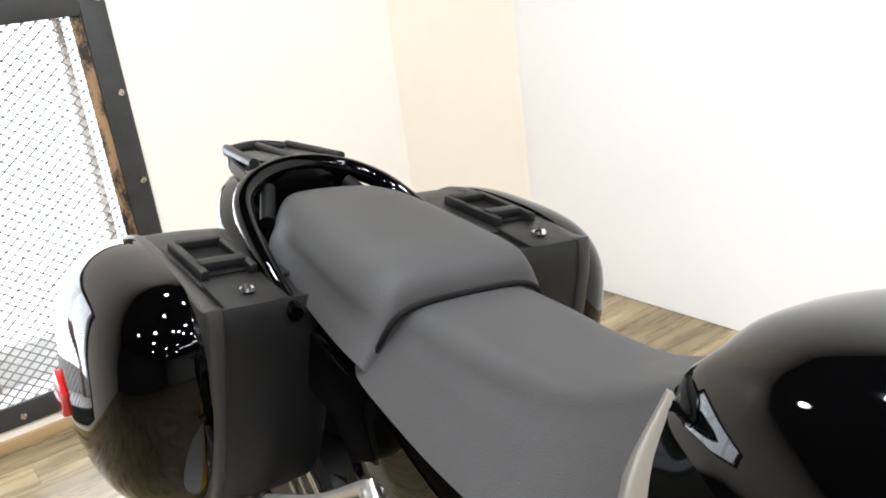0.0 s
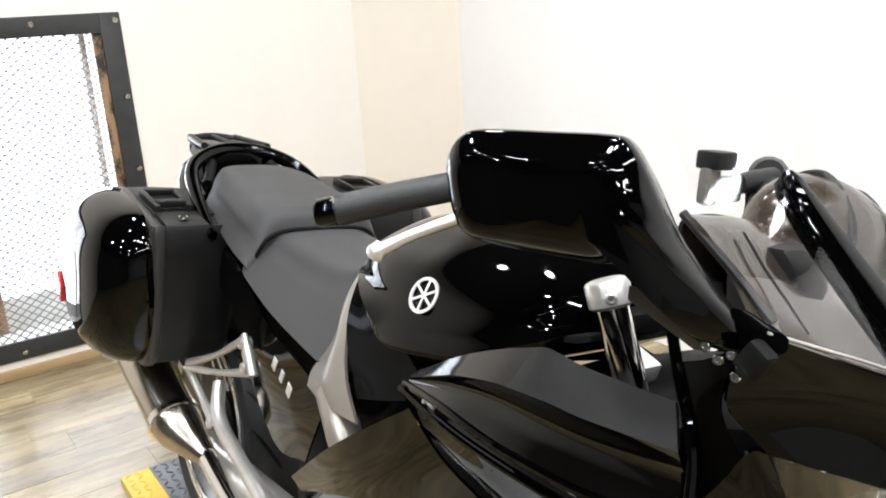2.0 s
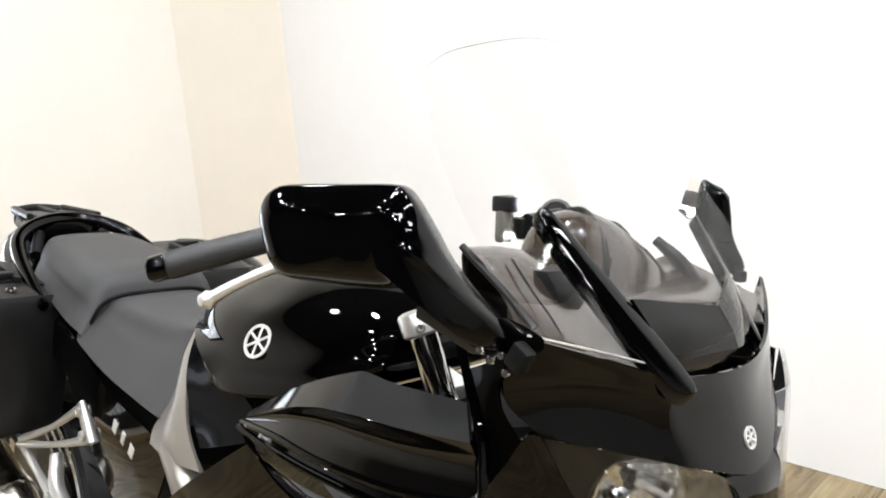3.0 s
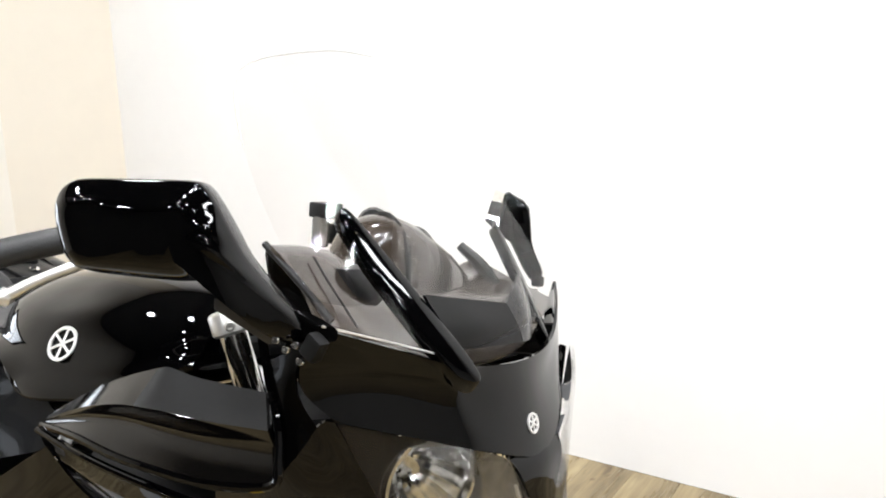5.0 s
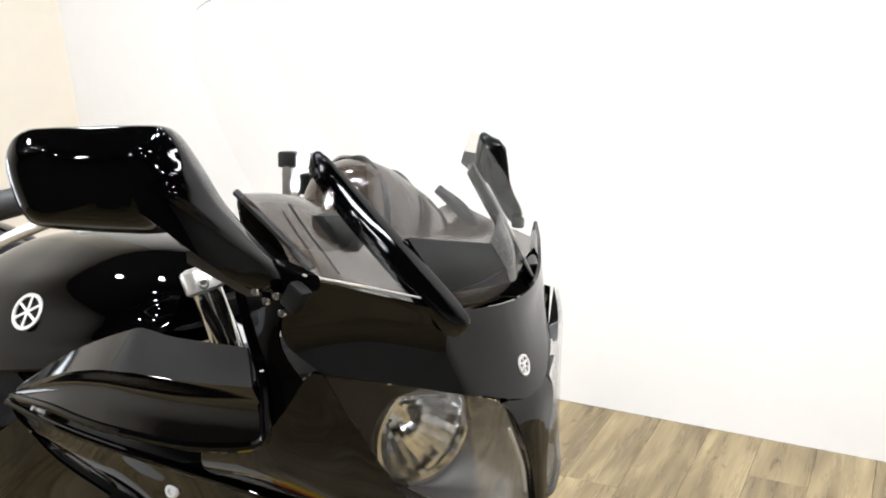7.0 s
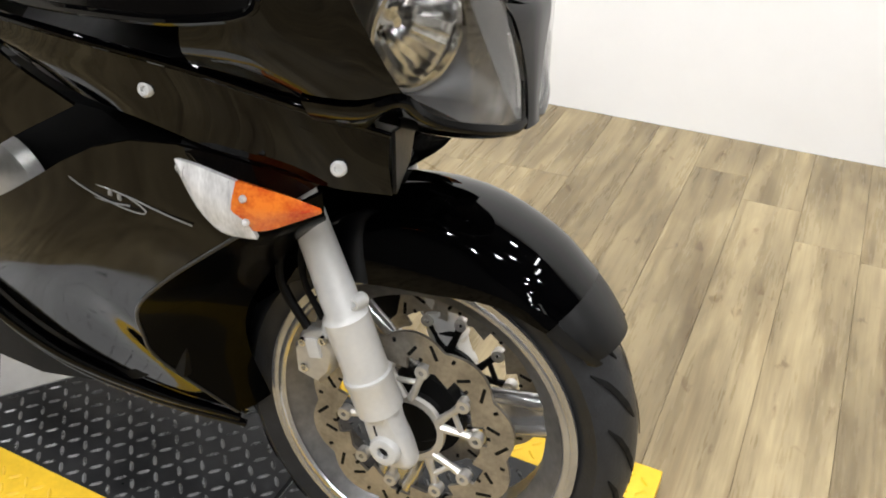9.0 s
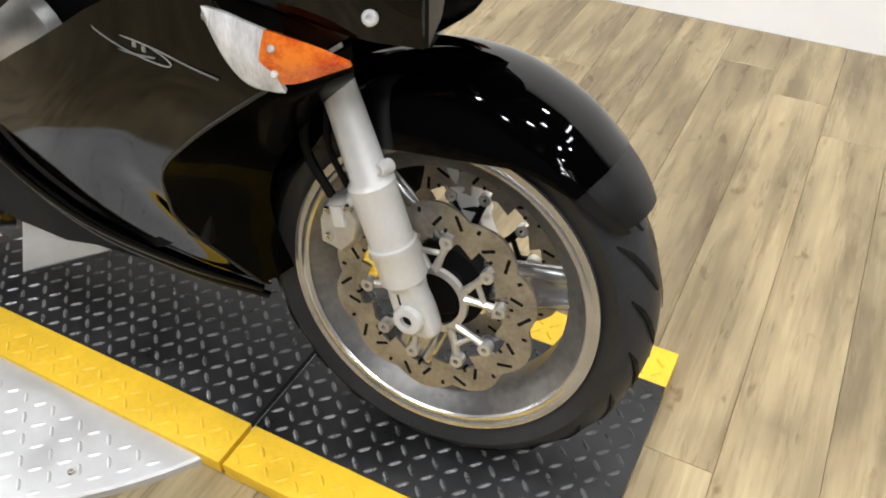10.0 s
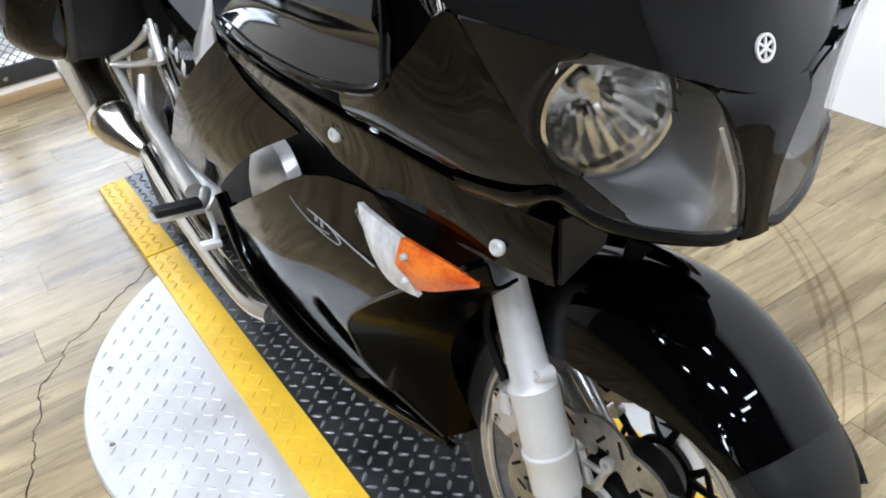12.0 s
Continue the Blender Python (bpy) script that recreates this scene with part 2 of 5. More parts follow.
# ---------- mesh helpers ----------
def cat(pts, n, closed=False):
    """A smooth curve through the points, n steps a stretch."""
    p = [Vector(q) for q in pts]
    k, out = len(p), []
    if k == 2 and not closed:
        return [p[0].lerp(p[1], i / n) for i in range(n + 1)]
    for i in range(k if closed else k - 1):
        if closed:
            a, b, c, d = p[i - 1], p[i], p[(i + 1) % k], p[(i + 2) % k]
        else:
            b, c = p[i], p[i + 1]
            a = p[i - 1] if i else b * 2 - c
            d = p[i + 2] if i + 2 < k else c * 2 - b
        for j in range(n):
            t = j / n
            out.append(0.5 * (2 * b + (c - a) * t + (2 * a - 5 * b + 4 * c - d) * t * t + (3 * b - a - 3 * c + d) * t ** 3))
    if not closed:
        out.append(p[-1].copy())
    return out


def finish(bm, angle=0.75):
    bm.normal_update()
    for f in bm.faces:
        f.smooth = True
    for e in bm.edges:
        if len(e.link_faces) == 2:
            e.smooth = e.calc_face_angle(0) < angle
    return bm


def grid(bm, rows, close_u=False, close_v=False):
    vs = [[bm.verts.new(p) for p in r] for r in rows]
    nu, nv = len(vs), len(vs[0])
    for i in range(nu if close_u else nu - 1):
        for j in range(nv if close_v else nv - 1):
            a, b, c, d = vs[i][j], vs[i][(j + 1) % nv], vs[(i + 1) % nu][(j + 1) % nv], vs[(i + 1) % nu][j]
            try:
                bm.faces.new((a, b, c, d))
            except ValueError:
                pass
    return vs


def smooth_rows(rows, su, sv, closed=False):
    rr = [cat(r, sv, closed) for r in rows]
    cols = [cat([r[j] for r in rr], su) for j in range(len(rr[0]))]
    return [[c[i] for c in cols] for i in range(len(cols[0]))]


def sheet(rows, su=5, sv=5, th=0.004):
    """A curved panel through rows of points, with thickness."""
    bm = bmesh.new()
    g = smooth_rows(rows, su, sv)
    front = grid(bm, g)
    bm.normal_update()
    for v in bm.verts:
        v.normal_update()
    mid = sum((v.co for r in front for v in r), Vector()) / (len(front) * len(front[0]))
    nm = [[v.normal.copy() for v in r] for r in front]
    cn = sum((n for r in nm for n in r), Vector())
    out = 1 if cn.dot(Vector((mid.x - 0.35, mid.y, mid.z - 0.6))) > 0 else -1
    back = [[bm.verts.new(v.co - out * th * nm[i][j]) for j, v in enumerate(r)] for i, r in enumerate(front)]
    nu, nv = len(front), len(front[0])
    for i in range(nu - 1):
        for j in range(nv - 1):
            bm.faces.new((back[i][j], back[i + 1][j], back[i + 1][j + 1], back[i][j + 1]))
    for i in range(nu - 1):
        for j in (0, nv - 1):
            bm.faces.new((front[i][j], front[i + 1][j], back[i + 1][j], back[i][j]))
    for j in range(nv - 1):
        for i in (0, nu - 1):
            bm.faces.new((front[i][j], front[i][j + 1], back[i][j + 1], back[i][j]))
    bmesh.ops.recalc_face_normals(bm, faces=bm.faces)
    return finish(bm)


def loft(rings, su=4, sv=3, straight=False):
    """A closed body through rings of points."""
    bm = bmesh.new()
    g = [[Vector(p) for p in r] for r in rings] if straight else smooth_rows(rings, su, sv, True)
    vs = grid(bm, g, close_v=True)
    bm.faces.new(vs[0][::-1])
    bm.faces.new(vs[-1])
    bmesh.ops.remove_doubles(bm, verts=bm.verts, dist=1e-5)
    bmesh.ops.recalc_face_normals(bm, faces=bm.faces)
    return finish(bm)


def tube(pts, r, n=10, steps=5, bm=None, smooth=True):
    own = bm is None
    bm = bm or bmesh.new()
    c = cat(pts, steps) if (smooth and len(pts) > 2) else [Vector(p) for p in pts]
    rad = r if isinstance(r, (list, tuple)) else [r] * len(pts)
    rr = [rad[min(int(i * (len(rad) - 1) / (len(c) - 1)), len(rad) - 2)] + (rad[min(int(i * (len(rad) - 1) / (len(c) - 1)), len(rad) - 2) + 1] - rad[min(int(i * (len(rad) - 1) / (len(c) - 1)), len(rad) - 2)]) * ((i * (len(rad) - 1) / (len(c) - 1)) - min(int(i * (len(rad) - 1) / (len(c) - 1)), len(rad) - 2)) for i in range(len(c))]
    up = Vector((0.123, 0.31, 0.94)).normalized()
    rows = []
    for i, p in enumerate(c):
        d = (c[min(i + 1, len(c) - 1)] - c[max(i - 1, 0)]).normalized()
        s = d.cross(up)
        if s.length < 0.05:
            s = d.cross(Vector((1, 0, 0)))
        s.normalize()
        w = s.cross(d)
        up = w
        rows.append([p + rr[i] * (math.cos(2 * math.pi * k / n) * s + math.sin(2 * math.pi * k / n) * w) for k in range(n)])
    vs = grid(bm, rows, close_v=True)
    bm.faces.new(vs[0][::-1])
    bm.faces.new(vs[-1])
    if own:
        bmesh.ops.recalc_face_normals(bm, faces=bm.faces)
        finish(bm)
    return bm


def box(c, s, bevel=0.003, m=None, bm=None):
    own = bm is None
    b2 = bmesh.new()
    bmesh.ops.create_cube(b2, size=1, matrix=Matrix.Diagonal((*s, 1)))
    if bevel:
        bmesh.ops.bevel(b2, geom=b2.edges[:], offset=min(bevel, min(s) * 0.45), segments=2, affect="EDGES", profile=0.6)
    bmesh.ops.transform(b2, matrix=Matrix.Translation(c) @ (m or Matrix()), verts=b2.verts)
    if own:
        return finish(b2)
    join(bm, b2)
    return bm


def join(bm, other):
    me = bpy.data.meshes.new("tmp")
    other.to_mesh(me)
    other.free()
    bm.from_mesh(me)
    bpy.data.meshes.remove(me)
    return bm


def lathe(profile, n=48, m=None, closed=True):
    """Turns (radius, along y) points round the y axis."""
    bm = bmesh.new()
    rows = [[Vector((r * math.cos(2 * math.pi * k / n), y, r * math.sin(2 * math.pi * k / n))) for r, y in profile] for k in range(n)]
    grid(bm, rows, close_u=True, close_v=closed)
    if not closed:
        bmesh.ops.remove_doubles(bm, verts=bm.verts, dist=1e-5)
    bmesh.ops.recalc_face_normals(bm, faces=bm.faces)
    if m is not None:
        bmesh.ops.transform(bm, matrix=m, verts=bm.verts)
    return finish(bm, 0.6)


def prism(poly, th, m=None, bevel=0.0):
    """A flat outline in x and z, th thick along y."""
    bm = bmesh.new()
    a = [bm.verts.new((x, -th / 2, z)) for x, z in poly]
    b = [bm.verts.new((x, th / 2, z)) for x, z in poly]
    k = len(poly)
    bm.faces.new(a)
    bm.faces.new(b[::-1])
    for i in range(k):
        bm.faces.new((a[i], b[i], b[(i + 1) % k], a[(i + 1) % k]))
    bmesh.ops.recalc_face_normals(bm, faces=bm.faces)
    if bevel:
        bmesh.ops.bevel(bm, geom=bm.edges[:], offset=bevel, segments=2, affect="EDGES", profile=0.6)
    if m is not None:
        bmesh.ops.transform(bm, matrix=m, verts=bm.verts)
    return finish(bm, 0.6)


def flip(bm):
    """The mirror image across the middle plane."""
    b2 = bm.copy()
    for v in b2.verts:
        v.co.y = -v.co.y
    bmesh.ops.reverse_faces(b2, faces=b2.faces)
    return b2


def moved(bm, m):
    bmesh.ops.transform(bm, matrix=m, verts=bm.verts)
    return bm


def part(name, bm, material, parent=None, label="", shadow=True):
    me = bpy.data.meshes.new(name)
    bm.to_mesh(me)
    bm.free()
    me.materials.append(M[material] if isinstance(material, str) else material)
    ob = new(name, me)
    ob.parent = parent
    ob.visible_shadow = shadow
    return tagged(ob, label)


def both(name, bm, material, parent, label=""):
    b2 = flip(bm)
    return part(name, bm, material, parent, label), part(name, b2, material, parent, label)


def bolt(p, d, r, h, parent, material="cast", name="bolt"):
    """A round-headed socket bolt."""
    q = Vector(d).to_track_quat("Y", "Z").to_matrix().to_4x4()
    return part(name, lathe([(0, 0), (r, 0), (r, h * 0.6), (r * 0.75, h), (r * 0.45, h), (r * 0.4, h * 0.45), (0, h * 0.45)], 16, Matrix.Translation(p) @ q, False), material, parent)


def empty(name, label, category, m=None, group="", kind=""):
    ob = new(name)
    if m is not None:
        ob.matrix_world = m
    return tagged(ob, label, category, group, kind)


# ---------- the room ----------
def wall_box(name, lo, hi, material, label):
    c = [(a + b) / 2 for a, b in zip(lo, hi)]
    s = [b - a for a, b in zip(lo, hi)]
    return tagged(part(name, box(c, s, 0), material), label, "wall", kind="structure")


floor = tagged(part("floor", box(((XB + X1) / 2, (Y0 + Y1) / 2, FLOOR - 0.053), (X1 - XB + 0.4, Y1 - Y0 + 0.6, 0.1), 0), "joint"), "brown wood-look vinyl plank floor", "floor", kind="structure")
part_ceiling = tagged(part("ceiling", box(((XB + X1) / 2, (Y0 + Y1) / 2, CEIL + 0.05), (X1 - XB + 0.4, Y1 - Y0 + 0.6, 0.1), 0), "ceil"), "dark painted ceiling with round downlights", "ceiling", kind="structure")

# window opening in the back wall
WY0, WY1, WZ0, WZ1 = -1.15, 0.30, 0.075, 1.275
for name, lo, hi in (("wall_back", (XB - 0.2, WY1, FLOOR), (XB, 1.37, CEIL)), ("wall_back_upper", (XB - 0.2, WY0, WZ1), (XB, WY1, CEIL)),
                     ("wall_back_lower", (XB - 0.2, WY0, FLOOR), (XB, WY1, WZ0)), ("wall_back_far", (XB - 0.2, Y0, FLOOR), (XB, WY0, CEIL))):
    wall_box(name, lo, hi, "cream", "back wall round the screened window, beige of its lighting put into the paint")
# shallow angled return next to the corner
bm = bmesh.new()
pl = [(XB, 1.37), (-2.05, 1.782), (XB - 0.2, 1.97), (XB - 0.2, 1.37)]
lo_, hi_ = [bm.verts.new((x, y, FLOOR)) for x, y in pl], [bm.verts.new((x, y, CEIL)) for x, y in pl]
bm.faces.new(lo_), bm.faces.new(hi_)
for i in range(4):
    bm.faces.new((lo_[i], lo_[(i + 1) % 4], hi_[(i + 1) % 4], hi_[i]))
bmesh.ops.recalc_face_normals(bm, faces=bm.faces)
tagged(part("wall_return", bm, "tancream"), "angled wall return beside the corner, yellower and toned darker for its shading", "wall", kind="structure")
# white side wall
bm = bmesh.new()
pl = [(XB + 0.02, 1.780), (X1 + 0.2, 1.770), (X1 + 0.2, 1.97), (XB + 0.02, 1.98)]
lo_, hi_ = [bm.verts.new((x, y, FLOOR)) for x, y in pl], [bm.verts.new((x, y, CEIL)) for x, y in pl]
bm.faces.new(lo_), bm.faces.new(hi_)
for i in range(4):
    bm.faces.new((lo_[i], lo_[(i + 1) % 4], hi_[(i + 1) % 4], hi_[i]))
bmesh.ops.recalc_face_normals(bm, faces=bm.faces)
tagged(part("wall_side", bm, "wall"), "bright white painted side wall", "wall", kind="structure")
# two unseen walls, added; their tones set what the glossy paint mirrors
wall_box("wall_front", (X1, Y0 - 0.2, FLOOR), (X1 + 0.2, 1.75, CEIL), "greywall", "unseen grey wall added to close the room, toned for reflections")
wall_box("wall_near", (XB - 0.2, Y0 - 0.2, FLOOR), (X1, Y0, CEIL), "darkwall", "unseen dark wall added to close the room, toned for reflections")
tagged(part("baseboard", box((XB + 0.008, -1.0, FLOOR + 0.018), (0.016, 4.7, 0.036), 0.003), "base"), "narrow oak strip along the back wall", "baseboard", kind="structure")

# the window: daylight, wooden mullions, sheet-steel frame and expanded-metal screen
win = empty("window_1", "window behind a black steel frame with expanded metal screen", "window", pose(XB, 0, 0), kind="structure")


def window():
    D = 0.16
    fr = []
    for c, s in (((0.004, 0.308, 0.675), (0.014, 0.078, 1.278)), ((0.004, -1.15, 0.675), (0.014, 0.078, 1.278))):
        fr.append((c, s))
    for c, s in (((0.004, -0.421, 1.277), (0.014, 1.38, 0.074)), ((0.004, -0.421, 0.073), (0.014, 1.38, 0.074))):
        fr.append((c, s))
    for c, s in fr:
        part("frame_bar", box(c, s, 0.003), "framesteel", win)
    for z in (1.304 - 0.02, 0.994, 0.708, 0.41, 0.075):
        bolt((0.011, 0.325, z), (1, 0, 0), 0.011, 0.008, win, "steel")
    for y in (0.03, -0.26, -0.55, -0.85):
        bolt((0.011, y, 1.285), (1, 0, 0), 0.011, 0.008, win, "steel")
        bolt((0.011, y + 0.045, 0.066), (1, 0, 0), 0.011, 0.008, win, "steel")
    # wooden lining and mullions
    part("lining", box((-D / 2 - 0.004, 0.285, 0.675), (D - 0.02, 0.03, 1.2), 0.004), "oldwood", win)
    part("inner_strip", box((-0.004, 0.252, 0.675), (0.010, 0.034, 1.13), 0.002), "oldwood", win)
    part("lining", box((-D / 2 - 0.004, -0.43, 1.255), (D - 0.02, 1.39, 0.03), 0.004), "brownwood", win)
    for y, w in ((-0.285, 0.085), (-0.83, 0.085)):
        part("mullion", box((-D + 0.03, y, 0.68), (0.05, w, 1.13), 0.005), "brownwood", win)
    part("jamb", box((-D + 0.02, 0.225, 0.68), (0.03, 0.02, 1.13), 0.003), "sill", win)
    part("window_sill", box((-D / 2, -0.43, 0.10), (D, 1.39, 0.03), 0.004), "sill", win)
    part("sill_step", box((-D + 0.01, -0.43, 0.18), (0.03, 1.39, 0.13), 0.004), "sill", win)
    p = part("pane", box((-D - 0.004, -0.43, 0.68), (0.005, 1.42, 1.2), 0), "clear", win, shadow=False)
    # expanded metal: diamonds of thin bar
    verts, faces = [], []
    W, Hh, t = 0.040, 0.0158, 0.0042

    def bar(a, b):
        (ya, za), (yb, zb) = a, b
        d = Vector((yb - ya, zb - za)).normalized()
        nx = Vector((-d.y, d.x)) * t / 2
        i = len(verts)
        for (y, z), s in (((ya, za), 1), ((ya, za), -1), ((yb, zb), -1), ((yb, zb), 1)):
            verts.append((0.0, y + s * nx.x, z + s * nx.y))
        for k in range(4):
            x, y, z = verts[i + k]
            verts.append((-0.002, y, z))
        for f in ((0, 1, 2, 3), (7, 6, 5, 4), (0, 3, 7, 4), (1, 5, 6, 2)):
            faces.append(tuple(i + q for q in f))
    nz, ny = int(1.19 / Hh), int(1.40 / W)
    for r in range(nz):
        for c in range(ny):
            y = -1.12 + c * W + (W / 2 if r % 2 else 0)
            z = 0.085 + r * Hh
            bar((y, z), (y + W / 2, z + Hh))
            bar((y, z), (y - W / 2, z + Hh))
    me = bpy.data.meshes.new("expanded_metal_screen")
    me.from_pydata(verts, [], faces)
    me.materials.append(M["mesh"])
    ob = new("expanded_metal_screen", me)
    ob.parent = win
    tagged(ob, "grey expanded metal screen", kind="stuff")


window()
tagged(part("backdrop", box((XB - 1.4, -0.5, 0.7), (0.02, 6, 4), 0), "day"), "bright white daylight outside the window", "backdrop", kind="structure")

# recessed downlights, with housings for the added fill lamps too
for x, y in DOWNLIGHTS:
    d = empty("downlight", "round white-trimmed ceiling downlight, some read from glints, some added as fill", "lamp", pose(x, y, CEIL), "ceiling downlights")
    part("trim_ring", lathe([(0.075, 0), (0.098, 0), (0.098, 0.008), (0.08, 0.012), (0.075, 0.012)], 32, pose(0, 0, 0, -90)), "trimwhite", d)
    part("diffuser", lathe([(0, 0.0), (0.075, 0.0), (0.075, 0.004), (0, 0.004)], 32, pose(0, 0, 0, -90), False), "lampglow", d)
for x, y in ((2.6, 0.9), (2.9, -0.4)):
    d = empty("tube_light", "long white ceiling tube light", "lamp", pose(x, y, CEIL), "ceiling tube lights")
    part("housing", box((0, 0, -0.03), (0.14, 1.3, 0.055), 0.01), "trimwhite", d)


# curved rubber marks on the floor round the turntable
def scuff(r0, width, a0, a1):
    me = bpy.data.meshes.new("floor_scuff")
    n = 40
    verts = []
    for i in range(n + 1):
        f = i / n
        a = radians(a0 + (a1 - a0) * f)
        w = width * math.sin(math.pi * (0.04 + 0.92 * f)) ** 0.5 * (1 + 0.25 * math.sin(17 * f))
        r = r0 + 0.11 * f * f
        verts += [(-0.08 + (r + b * w) * math.cos(a), 0.21 + (r + b * w) * math.sin(a), FLOOR + 0.0015) for b in (-0.5, 0.5)]
    me.from_pydata(verts, [], [(2 * i, 2 * i + 1, 2 * i + 3, 2 * i + 2) for i in range(n)])
    me.materials.append(M["scuff"])
    ob = new("floor_scuff", me)
    ob.visible_shadow = False
    return tagged(ob, "faint dark curved rubber scuff on the plank floor", "scuff mark", kind="structure")


for r0, width in ((0.925, 0.012), (0.948, 0.007), (0.985, 0.009)):
    scuff(r0, width, 30, 84)

# ---------- turntable platform ----------
def tread(name, spots, z, parent, material, pitch=0.031):
    """Raised lugs of diamond tread plate."""
    verts, faces = [], []
    for x, y, up in spots:
        a = math.radians(45 if up else -45)
        u, w = Vector((math.cos(a), math.sin(a))), Vector((-math.sin(a), math.cos(a)))
        L, W2, i = 0.0130, 0.0040, len(verts)
        for s, t in ((-L, 0), (-L * 0.45, W2), (L * 0.45, W2), (L, 0), (L * 0.45, -W2), (-L * 0.45, -W2)):
            verts.append((x + s * u.x + t * w.x, y + s * u.y + t * w.y, z - 0.0004))
        for s in (-L * 0.6, L * 0.6):
            verts.append((x + s * u.x, y + s * u.y, z + 0.0026))
        faces += [tuple(i + q for q in f) for f in ((0, 6, 1), (1, 6, 7, 2), (2, 7, 3), (3, 7, 4), (4, 7, 6, 5), (5, 6, 0))]
    for k, f in enumerate(faces):
        faces[k] = f[::-1]
    me = bpy.data.meshes.new(name)
    me.from_pydata(verts, [], faces)
    me.materials.append(M[material])
    ob = new(name, me)
    ob.parent = parent
    return tagged(ob, kind="stuff")


def lug_spots(x0, x1, y0, y1, pitch=0.0275, keep=None):
    out = []
    for i in range(int((x1 - x0) / pitch)):
        for j in range(int((y1 - y0) / pitch)):
            x, y = x0 + (i + 0.5) * pitch, y0 + (j + 0.5) * pitch
            if keep is None or keep(x, y):
                out.append((x, y, (i + j) % 2))
    return out


PX0, PX1, PY0, PY1, YW_ = -1.215, 1.075, -0.145, 0.396, 0.082
disc_c, disc_r = (-0.08, 0.21), 0.655
turntable = empty("turntable_disc", "round silver aluminium tread plate turntable lying on the floor", "turntable", pose(0, 0, 0))
part("plate", lathe([(0, FLOOR), (disc_r, FLOOR), (disc_r, -0.016), (disc_r - 0.004, -0.012), (0, -0.012)], 96, Matrix.Translation((*disc_c, 0)) @ Matrix(((1, 0, 0, 0), (0, 0, 1, 0), (0, 1, 0, 0), (0, 0, 0, 1))), False), "aluplate", turntable)
tread("tread", lug_spots(-0.75, 0.6, -0.45, PY0, 0.031, lambda x, y: (x - disc_c[0]) ** 2 + (y - disc_c[1]) ** 2 < (disc_r - 0.015) ** 2), -0.012, turntable, "aluplate")
for a in (200, 222, 245, 268, 290, 310):
    p = (disc_c[0] + (disc_r - 0.045) * math.cos(radians(a)), disc_c[1] + (disc_r - 0.045) * math.sin(radians(a)), -0.012)
    bolt(p, (0, 0, 1), 0.006, 0.004, turntable, "steel", "screw")

platform = empty("wheel_platform", "black diamond tread plate runway with yellow edge stripes", "platform", pose(0, 0, 0))
for x0, x1 in ((PX0, -0.712), (-0.704, 0.508), (0.516, PX1)):
    part("plate", box(((x0 + x1) / 2, (PY0 + PY1) / 2, -0.0145), (x1 - x0, PY1 - PY0 - 2 * YW_, 0.029), 0.001), "blackplate", platform)
    for y in (PY0 + YW_ / 2, PY1 - YW_ / 2):
        part("edge_stripe", box(((x0 + x1) / 2, y, -0.0145), (x1 - x0, YW_ - 0.0006, 0.029), 0.001), "yellow", platform, "yellow painted edge stripe")
    tread("tread", lug_spots(x0, x1, PY0 + YW_, PY1 - YW_), 0, platform, "lug")
    for y in (PY0, PY1 - YW_):
        tread("tread", lug_spots(x0, x1, y + 0.005, y + YW_), 0, platform, "yellow")

bm = bmesh.new()
tri_ = [(-0.245, 0.142), (-0.106, 0.022), (0.000, 0.147)]
lo_, hi_ = [bm.verts.new((x, y, 0.0005)) for x, y in tri_], [bm.verts.new((x, y, 0.0035)) for x, y in tri_]
bm.faces.new(lo_), bm.faces.new(hi_)
for i in range(3):
    bm.faces.new((lo_[i], lo_[(i + 1) % 3], hi_[(i + 1) % 3], hi_[i]))
bmesh.ops.recalc_face_normals(bm, faces=bm.faces)
part("repair_plate", bm, "aluplate", platform, "bare aluminium plate corner")

# ---------- the motorcycle ----------
BIKE = pose(0, 0.0174, 0, -8.74, 0, -0.69)
bike = empty("motorcycle", "glossy black sport touring motorcycle leaning on the platform", "motorcycle", BIKE)
STEER = Matrix.Translation((0.775, 0.066, 0.302)) @ Matrix.Rotation(radians(4), 4, Vector((-math.sin(radians(20)), 0, math.cos(radians(20)))))
AX = Vector((-math.sin(radians(20)), 0, math.cos(radians(20))))


def polar_disc(r0, r1, n, rows, hole, th, wave=0.0, waves=10):
    """A ring with slots cut where hole(i, j) says so."""
    bm = bmesh.new()
    vs = []
    for j in range(rows + 1):
        ring = []
        for i in range(n):
            a = 2 * math.pi * i / n
            r = r0 + (r1 - r0) * j / rows
            w = wave * (2 * abs(math.sin(waves * a / 2)) - 1)
            r += w * (1 if j == rows else -0.6 if j == 0 else 0)
            ring.append(bm.verts.new((r * math.cos(a), 0, r * math.sin(a))))
        vs.append(ring)
    for j in range(rows):
        for i in range(n):
            if not hole(i, j):
                bm.faces.new((vs[j][i], vs[j][(i + 1) % n], vs[j + 1][(i + 1) % n], vs[j + 1][i]))
    bmesh.ops.delete(bm, geom=[v for v in bm.verts if not v.link_faces], context="VERTS")
    bm.normal_update()
    bmesh.ops.solidify(bm, geom=bm.faces[:], thickness=th)
    bmesh.ops.recalc_face_normals(bm, faces=bm.faces)
    return finish(bm, 0.6)


